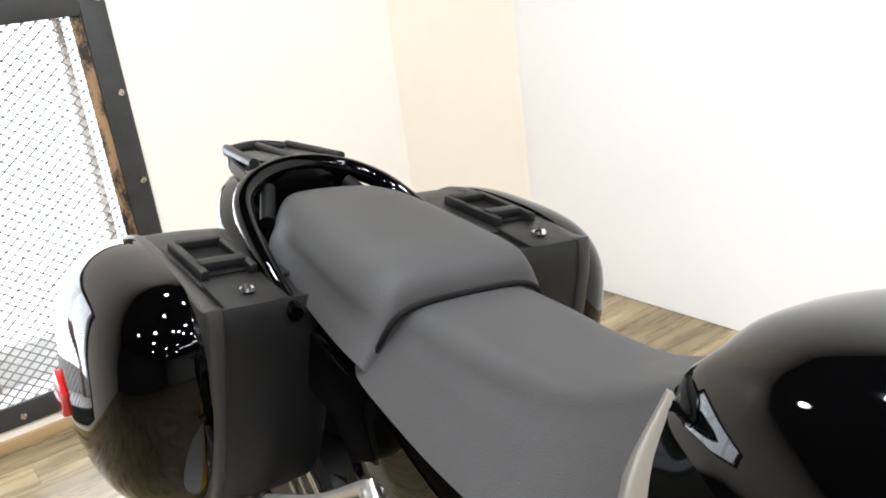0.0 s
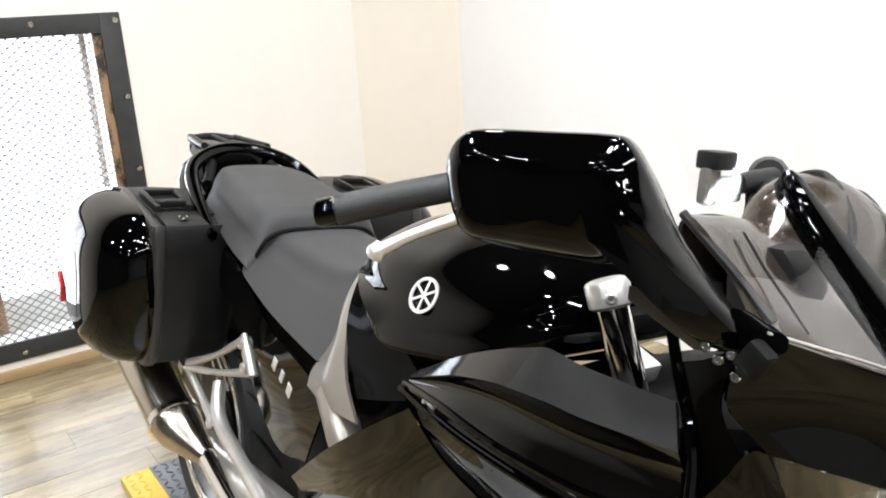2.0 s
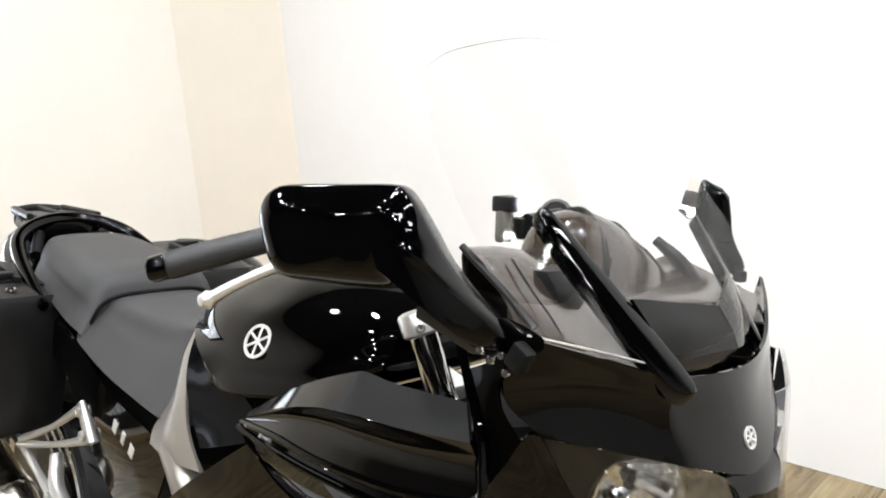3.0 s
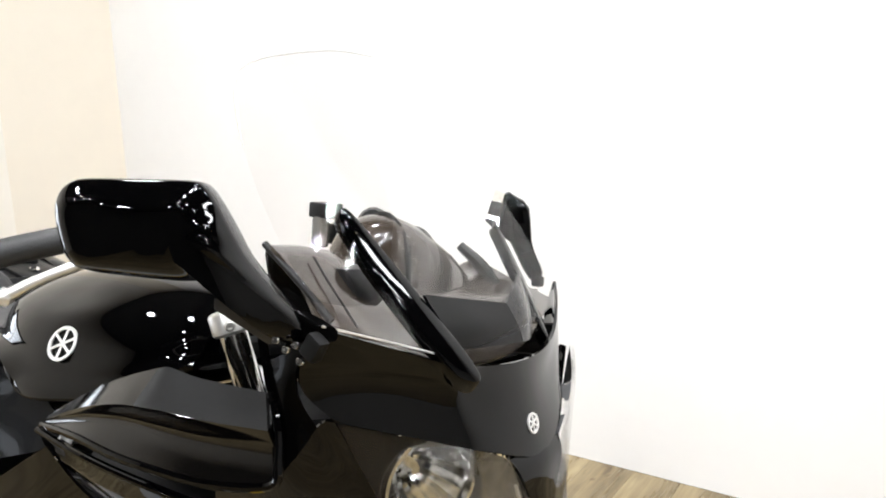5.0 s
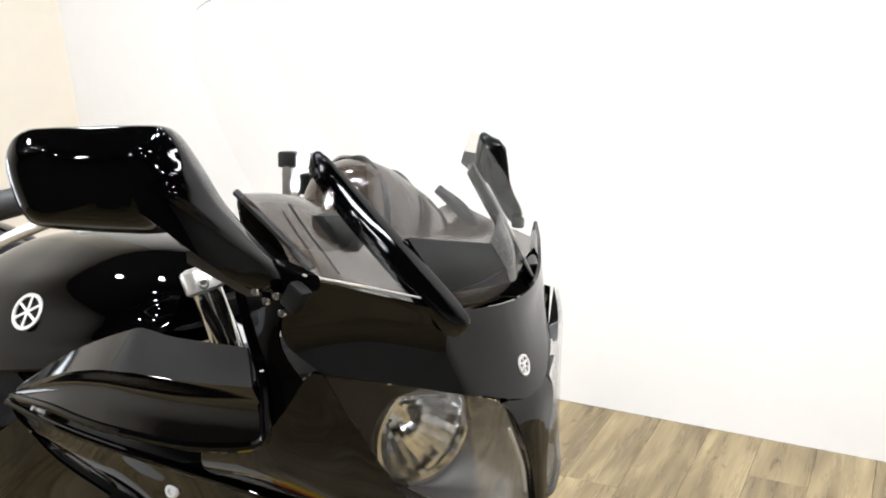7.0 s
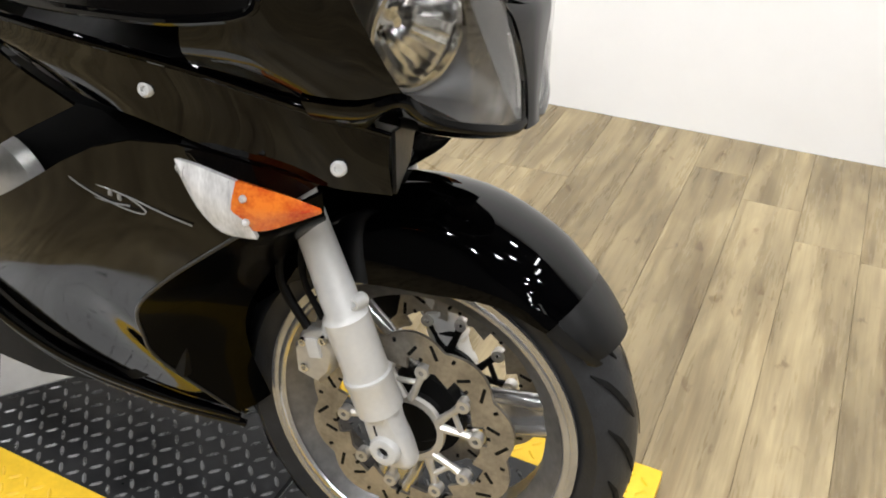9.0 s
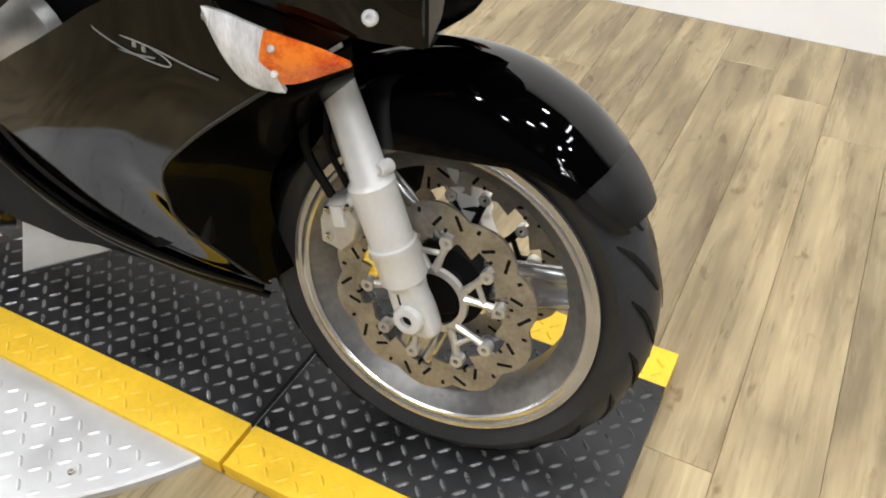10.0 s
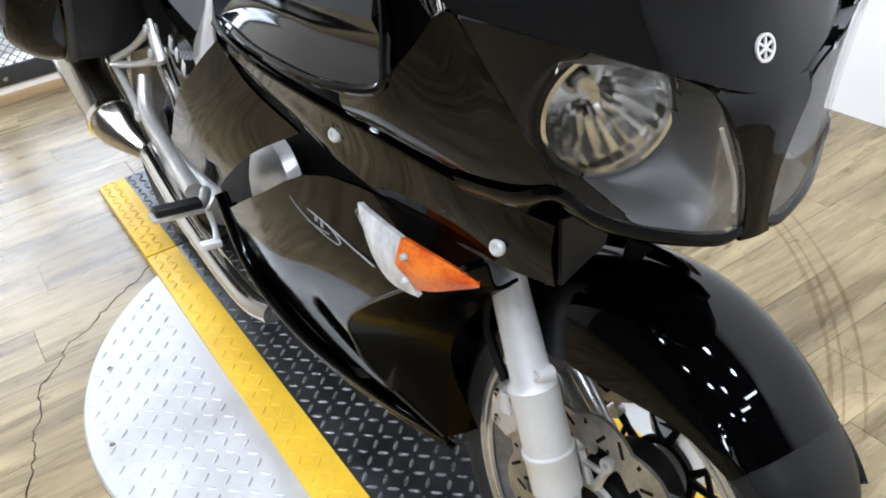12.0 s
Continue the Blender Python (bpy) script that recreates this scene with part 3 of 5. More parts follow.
def tyre_profile(R, rim, w):
    h = w / 2
    return [(rim - 0.004, -h * 0.72), (rim + 0.012, -h * 0.86), (rim + (R - rim) * 0.45, -h), (R - 0.028, -h * 0.93), (R - 0.012, -h * 0.68), (R - 0.003, -h * 0.36), (R, 0),
            (R - 0.003, h * 0.36), (R - 0.012, h * 0.68), (R - 0.028, h * 0.93), (rim + (R - rim) * 0.45, h), (rim + 0.012, h * 0.86), (rim - 0.004, h * 0.72), (rim - 0.008, 0)]


def wheel(name, m, R, w, rim, label, front):
    wh = part(name, lathe([(rim - 0.03, -w * 0.30), (rim - 0.012, -w * 0.40), (rim - 0.012, -w * 0.44), (rim + 0.004, -w * 0.45), (rim + 0.004, -w * 0.36), (rim - 0.014, -w * 0.33), (rim - 0.034, -w * 0.2),
                           (rim - 0.034, w * 0.2), (rim - 0.014, w * 0.33), (rim + 0.004, w * 0.36), (rim + 0.004, w * 0.45), (rim - 0.012, w * 0.44), (rim - 0.012, w * 0.40), (rim - 0.03, w * 0.30),
                           (rim - 0.046, w * 0.18), (rim - 0.046, -w * 0.18)], 96, m), "barrel", bike, label)
    for sy in (-1, 1):
        part("rim_lip", lathe([(rim - 0.016, sy * w * 0.430), (rim - 0.013, sy * w * 0.456), (rim - 0.007, sy * w * 0.458), (rim - 0.005, sy * w * 0.448), (rim - 0.002, sy * w * 0.462), (rim + 0.005, sy * w * 0.462), (rim + 0.005, sy * w * 0.43)], 96, m), "rimp", wh)
    part("tyre", lathe(tyre_profile(R, rim, w), 96, m), "rubber", wh, "worn black grooved tyre")
    # tread grooves, slanted, on both shoulders
    bm = bmesh.new()
    n = 22
    for k in range(n):
        for s in (-1, 1):
            pts = []
            for i in range(5):
                f = i / 4
                y = s * w * (0.10 + 0.33 * f)
                a = 2 * math.pi * (k + (0.5 if s > 0 else 0)) / n + 0.30 * f
                q = abs(y) / (w / 2)
                r = R - 0.012 * (q / 0.68) ** 2 if q < 0.68 else R - 0.012 - 0.016 * (q - 0.68) / 0.25
                pts.append(Vector((r * math.cos(a), y, r * math.sin(a))))
            vs = []
            for i, p in enumerate(pts):
                d = (pts[min(i + 1, 4)] - pts[max(i - 1, 0)]).normalized()
                nn = Vector((p.x, 0, p.z)).normalized() * 0.9 + Vector((0, s * 0.25, 0))
                sd = d.cross(nn).normalized() * (0.0042 if 0 < i < 4 else 0.0012)
                vs.append((bm.verts.new(p + nn * 0.0012 + sd), bm.verts.new(p + nn * 0.0012 - sd)))
            for i in range(4):
                bm.faces.new((vs[i][0], vs[i][1], vs[i + 1][1], vs[i + 1][0]))
    bm.normal_update()
    bmesh.ops.solidify(bm, geom=bm.faces[:], thickness=0.001)
    part("groove", moved(bm, m), "dark", wh)
    # three split spokes and a hub
    for k in range(3):
        a = radians(14 + 120 * k)
        for s in (-1, 1):
            bm = tube([(0.035, 0, s * 0.016), (0.10, -0.008, s * 0.024), (rim - 0.04, -0.012, s * 0.019)], [0.013, 0.0105, 0.012], 12)
            part("spoke", moved(bm, m @ Matrix.Rotation(-a, 4, "Y")), "rimp", wh)
        part("spoke_web", moved(prism([(0.03, -0.016), (rim - 0.038, -0.015), (rim - 0.038, 0.015), (0.03, 0.016)], 0.012), m @ Matrix.Rotation(-a, 4, "Y")), "rimp", wh)
    part("hub", lathe([(0, -0.055), (0.030, -0.055), (0.040, -0.040), (0.062, -0.034), (0.062, 0.034), (0.040, 0.040), (0.030, 0.055), (0, 0.055)], 32, m, False), "dark", wh)
    if front:
        for s in (-1, 1):
            md = m @ Matrix.Translation((0, s * 0.066, 0))
            part("brake_disc", moved(polar_disc(0.098, 0.143, 240, 7, lambda i, j: j <= 1 and 4 <= i % 24 <= 14, 0.005, 0.0062), md), "disc", wh, "wavy drilled steel brake disc")
            cuts = bmesh.new()
            for k in range(10):
                for da, r, ln, turn in ((0.10, 0.130, 0.022, 40), (0.33, 0.122, 0.019, -35), (0.52, 0.134, 0.007, 0), (0.22, 0.113, 0.006, 0)):
                    a = 2 * math.pi * k / 10 + da
                    box((0, 0, 0), (ln, 0.0114, 0.0050), 0.001, Matrix.Translation((r * math.cos(a), 0, r * math.sin(a))) @ Matrix.Rotation(-a - radians(turn), 4, "Y"), cuts)
            tagged(part("slot", moved(cuts, md), "dark", wh), kind="stuff")
            # open carrier: an inner ring and five forked arms out to the bobbins
            # the far carrier is a darkened copy, shade put into its colour
            metal = "cast" if s < 0 else "dark"
            car = part("disc_carrier", lathe([(0.040, -0.003), (0.050, -0.004), (0.050, 0.004), (0.040, 0.003)], 40, md), metal, wh)
            for k in range(5):
                a = 2 * math.pi * (k + 0.35) / 5
                for d in (-0.27, 0.27):
                    p0, p1 = Vector((0.047 * math.cos(a + d * 0.4), 0, 0.047 * math.sin(a + d * 0.4))), Vector((0.093 * math.cos(a + d), 0, 0.093 * math.sin(a + d)))
                    part("carrier_arm", moved(tube([p0, p0.lerp(p1, 0.5), p1], [0.0066, 0.0050, 0.0064], 8, 2), md), metal, wh)
                q0, q1 = Vector((0.074 * math.cos(a - 0.2), 0, 0.074 * math.sin(a - 0.2))), Vector((0.074 * math.cos(a + 0.2), 0, 0.074 * math.sin(a + 0.2)))
                part("carrier_web", moved(tube([q0, q1], 0.0040, 8, 1, smooth=False), md), metal, wh)
            for k in range(10):
                a = 2 * math.pi * (k // 2 + 0.35) / 5 + (0.27 if k % 2 else -0.27)
                part("bobbin", lathe([(0.0038, -0.009), (0.0090, -0.009), (0.0098, -0.006), (0.0098, 0.005), (0.0038, 0.005)], 16, md @ Matrix.Translation((0.096 * math.cos(a), 0, 0.096 * math.sin(a)))), "cast", wh)
    return wh


wheel("front_wheel", STEER, 0.286, 0.120, 0.219, "silver cast wheel turned to one side", True)
wheel("rear_wheel", Matrix.Translation((-0.76, 0, 0.312)), 0.318, 0.17, 0.2285, "silver cast rear wheel", False)

# front fork
for s in (-1, 1):
    A0 = Vector((0.772, -0.032, 0.300) if s < 0 else (0.772, 0.164, 0.300))
    A1 = Vector((0.553, s * 0.115, 0.980))
    ax_ = (A1 - A0).normalized()
    side = Vector((0, s, 0))
    q = lambda d: A0 + ax_ * d
    leg = part("fork_leg", tube([q(0.045), q(0.052), q(0.056), q(0.102), q(0.104), q(0.110), q(0.112), q(0.190), q(0.196), q(0.203), q(0.42)], [0.024, 0.026, 0.0305, 0.0305, 0.0318, 0.0318, 0.0290, 0.0290, 0.0300, 0.0240, 0.0180], 28, smooth=False), "silver", bike, "matt silver fork leg")
    foot = loft([[q(d) + Vector((a * wx, b * wy, 0)) for a, b in ((-1, -0.6), (-0.6, -1), (0.6, -1), (1, -0.6), (1, 0.6), (0.6, 1), (-0.6, 1), (-1, 0.6))]
                 for d, wx, wy in ((-0.032, 0.018, 0.014), (-0.02, 0.027, 0.017), (0.015, 0.028, 0.018), (0.04, 0.024, 0.019), (0.06, 0.024, 0.022))], 3, 2)
    part("axle_clamp", foot, "silver", leg)
    part("clamp_slot", tube([q(0.045) + side * 0.019 + Vector((-0.004, 0, 0)), q(-0.028) + side * 0.016 + Vector((-0.012, 0, 0))], 0.002, 6, smooth=False), "dark", leg)
    part("axle_end", lathe([(0.0085, 0), (0.0085, s * 0.010), (0.014, s * 0.011), (0.019, s * 0.009), (0.022, s * 0.004), (0.022, 0)], 28, Matrix.Translation(A0 + side * 0.018)), "silver", leg)
    part("axle_bore", lathe([(0, 0), (0.0085, 0), (0.0085, s * 0.003), (0, s * 0.003)], 20, Matrix.Translation(A0 + side * 0.018), False), "dark", leg)
    part("stanchion", tube([q(0.42), q(0.60)], 0.0175, 24, smooth=False), "rimp", leg)
    B0, B1 = Vector((0.592, s * 0.118, 0.862)), Vector((0.549, s * 0.136, 0.986))
    bx = (B1 - B0).normalized()
    w = lambda d: B1 - bx * d
    part("fork_tube", tube([w(0), B0], 0.0168, 28, smooth=False), "chrome", leg, "polished upper fork tube")
    part("top_clamp", tube([w(-0.002), w(0.0), w(0.003), w(0.024), w(0.027)], [0.015, 0.0205, 0.0225, 0.0225, 0.0195], 28, smooth=False), "cast", leg)
    bolt(w(0.013) + Vector((0.016, s * 0.014, 0)), (0.75, s * 0.65, 0), 0.0062, 0.005, leg, "cast")
    K = lambda x, y, z: A0 + Vector((x, s * y, z))
    # far caliper and bridge coloured dark in place of the shade they sit in
    cal_ = part("caliper", loft([[K(-0.112 + a, yy, 0.098 + c) for a, c in ((-0.030 * k, -0.034 * k), (0.006 * k, -0.040 * k), (0.026 * k, -0.014 * k), (0.030 * k, 0.022 * k), (0.012 * k, 0.046 * k), (-0.018 * k, 0.040 * k), (-0.034 * k, 0.006 * k))]
                                 for yy, k in ((-0.045, 0.86), (-0.040, 1.0), (-0.022, 1.0), (-0.016, 0.86), (-0.010, 0.86), (-0.004, 1.0), (0.008, 1.0), (0.015, 0.82))], 1, 1, True), "cast" if s < 0 else "dark", bike, "silver brake caliper, the far one darkened for shade")
    if s < 0:
        part("caliper_arm", tube([K(-0.105, 0.0, 0.13), K(-0.085, 0.0, 0.15), K(-0.065, 0, 0.19)], [0.012, 0.013, 0.011], 10), "silver", cal_)
    part("caliper_bridge", box(K(-0.112, 0.012, 0.115), (0.020, 0.014, 0.030), 0.004, Matrix.Rotation(radians(-15), 4, "Y")), "silver" if s < 0 else "dark", cal_)
    part("caliper_hose", tube([K(-0.125, 0.005, 0.13), K(-0.165, 0.01, 0.20), K(-0.155, 0.01, 0.30), K(-0.19, 0, 0.36)], 0.0065, 8), "dark", cal_)
    part("hose", tube([K(-0.10, 0.012, 0.16), K(-0.13, 0.012, 0.22), K(-0.12, 0.012, 0.33)], 0.0045, 8), "dark", cal_)
    for dz, dx in ((0.118, -0.128), (0.080, -0.126), (0.130, -0.098), (0.165, -0.078)):
        bolt(K(dx, 0.012, dz), (0, s, 0), 0.0068, 0.007, cal_, "chrome")


# front mudguard
GUARD = Matrix.Translation((0.0294, -0.0193, 0.024)) @ Matrix.Scale(0.975, 4) @ STEER
def fender_row(a, w, rc, rs, drop=0.0):
    a = radians(a)
    half = [(1.10, rs), (1.06, rs + (rc - rs) * 0.36), (0.96, rc - 0.034), (0.82, rc - 0.017), (0.58, rc - 0.0065), (0.30, rc - 0.0015)]
    prof = [(-w * k, r) for k, r in half] + [(0, rc)] + [(w * k, r) for k, r in half[::-1]]
    return [GUARD @ Vector((r * math.cos(a), y, r * math.sin(a))) for y, r in prof]


fender = part("front_fender", sheet([fender_row(150, 0.066, 0.320, 0.262), fender_row(128, 0.076, 0.325, 0.245), fender_row(105, 0.080, 0.327, 0.220), fender_row(84, 0.080, 0.325, 0.222), fender_row(65, 0.076, 0.318, 0.248), fender_row(51, 0.072, 0.311, 0.264)], 4, 2, 0.003), "gloss", bike, "glossy black front mudguard")
part("fender_tip", sheet([fender_row(51, 0.0725, 0.3125, 0.263), fender_row(46, 0.071, 0.311, 0.268), fender_row(41, 0.067, 0.309, 0.275), fender_row(37, 0.059, 0.307, 0.284)], 4, 2, 0.0035), "satin", fender, "matt black mudguard tip")
for s in (-1, 1):
    bolt((0.730, -0.045, 0.508) if s < 0 else (0.730, 0.137, 0.508), (0, s, 0.1), 0.0095, 0.022, fender, "silver")


NOSE_C = 0.009      # the nose stands a little to one side


def over(y, s):
    """The same place on the near side or on the far side of the nose."""
    return y if s < 0 else 2 * NOSE_C - y


def bowl_aim(s):
    return Matrix.Translation((0.800, over(-0.088, s), 0.845)) @ Vector((0.90, s * 0.34, -0.10)).to_track_quat("Y", "Z").to_matrix().to_4x4()


def lens_x(y, z):
    """How far forward the swept headlight surface lies."""
    return 0.8965 - 0.081 * (z - 0.775) - max(1.2, 2.4 - 6.5 * (z - 0.775)) * y * y


LENS_TOP = [(-0.236, 0.934), (-0.2052, 0.9244), (-0.1555, 0.9099), (-0.126, 0.8995), (-0.0849, 0.8866), (-0.0565, 0.8748), (-0.0420, 0.8607)]
LENS_RIGHT = [(-0.0420, 0.8607), (-0.0225, 0.8251), (-0.0107, 0.7935), (-0.0060, 0.7570)]
LENS_BOTTOM = [(-0.160, 0.805), (-0.138, 0.7863), (-0.1165, 0.7749), (-0.0785, 0.7638), (-0.0300, 0.7545), (-0.0060, 0.7570)]
LENS_LEFT = [(-0.236, 0.934), (-0.2122, 0.8912), (-0.1954, 0.8631), (-0.1744, 0.8268), (-0.160, 0.805)]


def along(curve, n):
    """n + 1 even steps along a smooth line."""
    c = cat([(0, y, z) for y, z in curve], 12)
    d = [0.0]
    for a, b in zip(c, c[1:]):
        d.append(d[-1] + (b - a).length)
    out, k = [], 0
    for i in range(n + 1):
        w = d[-1] * i / n
        while k < len(c) - 2 and d[k + 1] < w:
            k += 1
        out.append(c[k].lerp(c[k + 1], min(1, max(0, (w - d[k]) / (d[k + 1] - d[k] + 1e-9)))))
    return out


def sunk(u, v, y, z):
    """Depth of the lamp housing behind the lens: a shallow tray that runs down to the bowl's rim."""
    m = bowl_aim(-1)
    c, a = m @ Vector((0, 0.015, 0)), (m.to_3x3() @ Vector((0, 1, 0))).normalized()
    x = c.x - (a.y * (y - c.y) + a.z * (z - c.z)) / a.x
    r = (Vector((x, y, z)) - c).length
    w = min(1.0, max(0.0, 1 - (r - 0.057) / 0.045))
    w = w * w * (3 - 2 * w)
    edge = min(1.0, 8 * min(u, 1 - u, v, 1 - v))
    tray = 0.006 + 0.018 * math.sin(math.pi * u) * math.sin(math.pi * v)
    return tray + (max(tray, lens_x(y, z) - x) - tray) * w * edge


def lens_patch(s, n=28, sink=False, u0=0.0, u1=1.0):
    """Rows of points over the headlight opening, or over the housing behind it."""
    T, B, Lf, R = along(LENS_TOP, n), along(LENS_BOTTOM, n), along(LENS_LEFT, n), along(LENS_RIGHT, n)
    rows = []
    for j in range(n + 1):
        v, row = j / n, []
        for i in range(n + 1):
            u = i / n
            if not u0 - 1e-6 <= u <= u1 + 1e-6:
                continue
            q = T[i] * (1 - v) + B[i] * v + Lf[j] * (1 - u) + R[j] * u - (T[0] * (1 - u) * (1 - v) + T[n] * u * (1 - v) + B[0] * (1 - u) * v + B[n] * u * v)
            row.append(Vector((lens_x(q.y, q.z) - (sunk(u, v, q.y, q.z) if sink else 0), over(q.y, s), q.z)))
        rows.append(row)
    return rows


def holed(bm, s):
    """Opens a panel where the reflector bowl passes through it."""
    inv = bowl_aim(s).inverted()
    gone = []
    for f in bm.faces:
        c = inv @ f.calc_center_median()
        if math.hypot(c.x, c.z) < 0.0545:
            gone.append(f)
    bmesh.ops.delete(bm, geom=gone, context="FACES")
    return bm


# fairing ---------------------------------------------------------------
fairing = part("nose_panel", sheet([
    [(0.800, -0.268, 1.024), (0.829, -0.205, 1.003), (0.853, -0.150, 0.984), (0.858, -0.118, 0.975), (0.864, 0, 0.966), (0.842, 0.11, 0.972), (0.808, 0.19, 1.0), (0.775, 0.25, 1.02)],
    [(0.786, -0.266, 0.972), (0.822, -0.200, 0.963), (0.852, -0.138, 0.949), (0.860, -0.105, 0.940), (0.872, 0, 0.925), (0.848, 0.10, 0.94), (0.812, 0.19, 0.965), (0.765, 0.25, 0.97)],
    [(0.803, -0.237, 0.936), (0.8325, -0.193, 0.9225), (0.8600, -0.130, 0.9020), (0.8755, -0.0885, 0.8895), (0.8875, 0.008, 0.866), (0.866, 0.0985, 0.892), (0.820, 0.18, 0.925), (0.778, 0.235, 0.93)]], 4, 4), "gloss", bike, "glossy black nose panel")
part("nose_strip", sheet([[(0.880, -0.050, 0.872), (0.8845, NOSE_C, 0.872), (0.878, 2 * NOSE_C + 0.050, 0.872)]] + [[(lens_x(y, z) + 0.0015, y, z), (lens_x(0, z) + 0.003, NOSE_C, z), (lens_x(y, z) + 0.0015, 2 * NOSE_C - y, z)] for y, z in
                          ((-0.040, 0.856), (-0.0225, 0.8251), (-0.0107, 0.7935), (-0.006, 0.757), (-0.010, 0.744))], 4, 3), "gloss", bike)
for s in (-1, 1):
    def inset(x, z):
        """The lower front flanks lie a little nearer the middle."""
        ease = lambda a: min(1.0, max(0.0, a))
        return 0.0095 * ease((x - 0.44) / 0.14) * ease((0.85 - z) / 0.06) * ease((0.835 - x) / 0.03)

    def S(rows):
        return [[(x, (y + inset(x, z)) * -s, z) for x, y, z in r] for r in rows]
    crease = [(0.405, -0.262, 0.856), (0.49, -0.275, 0.890), (0.56, -0.284, 0.910), (0.62, -0.288, 0.919), (0.68, -0.286, 0.922), (0.762, -0.277, 0.928)]
    bottom = [(0.40, -0.264, 0.848), (0.49, -0.282, 0.860), (0.56, -0.290, 0.861), (0.62, -0.292, 0.863), (0.70, -0.288, 0.867), (0.768, -0.276, 0.880)]
    up = part("upper_side_panel", sheet(S([crease,
        [(0.405, -0.262, 0.853), (0.49, -0.270, 0.876), (0.56, -0.273, 0.889), (0.62, -0.275, 0.893), (0.68, -0.273, 0.896), (0.764, -0.268, 0.905)], bottom]), 4, 4), "brownblack", bike, "glossy black upper side fairing panel")
    part("upper_facet", sheet(S([
        [(0.40, -0.256, 0.858), (0.485, -0.260, 0.905), (0.552, -0.264, 0.934), (0.600, -0.2658, 0.951)], crease[:3] + [(0.590, -0.2865, 0.9155)]]), 3, 4), "brownblack", up, "glossy black top facet")
    part("upper_facet", sheet(S([
        [(0.600, -0.2658, 0.951), (0.618, -0.266, 0.955), (0.66, -0.264, 0.952), (0.745, -0.264, 0.956)], [(0.590, -0.2865, 0.9155)] + crease[3:]]), 3, 4), "satin", up, "satin black top facet")
    part("panel_lip", tube([(x, y * -s, z) for x, y, z in bottom + [(0.773, -0.273, 0.905), (0.766, -0.269, 0.935), (0.747, -0.262, 0.965), (0.723, -0.25, 1.0)]], 0.0042, 8), "gloss", up)
    if s < 0:
        part("nose_side_panel", sheet(S([
        [(0.738, -0.257, 0.982), (0.772, -0.266, 0.998), (0.797, -0.2685, 1.020)],
        [(0.749, -0.262, 0.962), (0.770, -0.267, 0.965), (0.781, -0.2665, 0.97)],
        [(0.768, -0.274, 0.885), (0.782, -0.262, 0.905), (0.791, -0.246, 0.93)]]), 4, 4), "deepblack", bike)
    part("inner_panel", sheet(S([
        [(0.56, -0.130, 0.862), (0.62, -0.14, 0.875), (0.66, -0.15, 0.89), (0.70, -0.17, 0.91)],
        [(0.56, -0.245, 0.862), (0.62, -0.25, 0.875), (0.66, -0.252, 0.885), (0.72, -0.256, 0.91)]]), 3, 4), "dark", bike)
    belt = part("side_belt_panel", sheet(S([
        [(0.40, -0.268, 0.846), (0.50, -0.279, 0.842), (0.58, -0.272, 0.833), (0.68, -0.244, 0.815), (0.76, -0.205, 0.787), (0.815, -0.145, 0.758)],
        [(0.43, -0.279, 0.836), (0.51, -0.268, 0.806), (0.59, -0.254, 0.790), (0.68, -0.227, 0.766), (0.76, -0.188, 0.739), (0.815, -0.146, 0.727)],
        [(0.45, -0.277, 0.825), (0.515, -0.240, 0.768), (0.60, -0.238, 0.752), (0.68, -0.212, 0.726), (0.755, -0.172, 0.700), (0.815, -0.138, 0.693)]]), 4, 4), "gloss", bike, "glossy black belt panel with silver bolts")
    part("belt_edge", tube([(x, (y - 0.001 + inset(x, z)) * -s, z - 0.002) for x, y, z in ((0.40, -0.269, 0.846), (0.50, -0.279, 0.842), (0.58, -0.272, 0.833), (0.68, -0.244, 0.815), (0.76, -0.205, 0.787), (0.815, -0.145, 0.758))], 0.0035, 8), "gloss", belt)
    part("belt_end", sheet(S([[(0.8155, -0.137, 0.758), (0.8155, -0.130, 0.692)], [(0.795, -0.06, 0.745), (0.79, -0.06, 0.70)]]), 3, 3), "satin", belt)
    for p, r in (((0.45, -0.266, 0.843), 0.008), ((0.618, -0.2375, 0.7870), 0.0075), ((0.7765, -0.1655, 0.7235), 0.0078)):
        bolt((p[0], p[1] * -s, p[2]), (0.25, s, 0.15), r, 0.006, belt, "silver")
    part("cheek_panel", sheet(S([
        [(0.700, -0.276, 0.868), (0.768, -0.2735, 0.885), (0.792, -0.2455, 0.932), (0.8035, -0.2375, 0.936)],
        [(0.690, -0.268, 0.842), (0.765, -0.256, 0.850), (0.802, -0.222, 0.880), (0.8165, -0.2045, 0.8785)],
        [(0.684, -0.258, 0.828), (0.765, -0.234, 0.822), (0.808, -0.200, 0.838), (0.8265, -0.1815, 0.8390)],
        [(0.68, -0.245, 0.816), (0.765, -0.208, 0.794), (0.812, -0.178, 0.790), (0.8375, -0.1595, 0.8035)]]), 4, 4), "gloss", bike, "black cheek panel beside the headlight")
    low = [(lens_x(y, z), y, z) for y, z in LENS_BOTTOM]
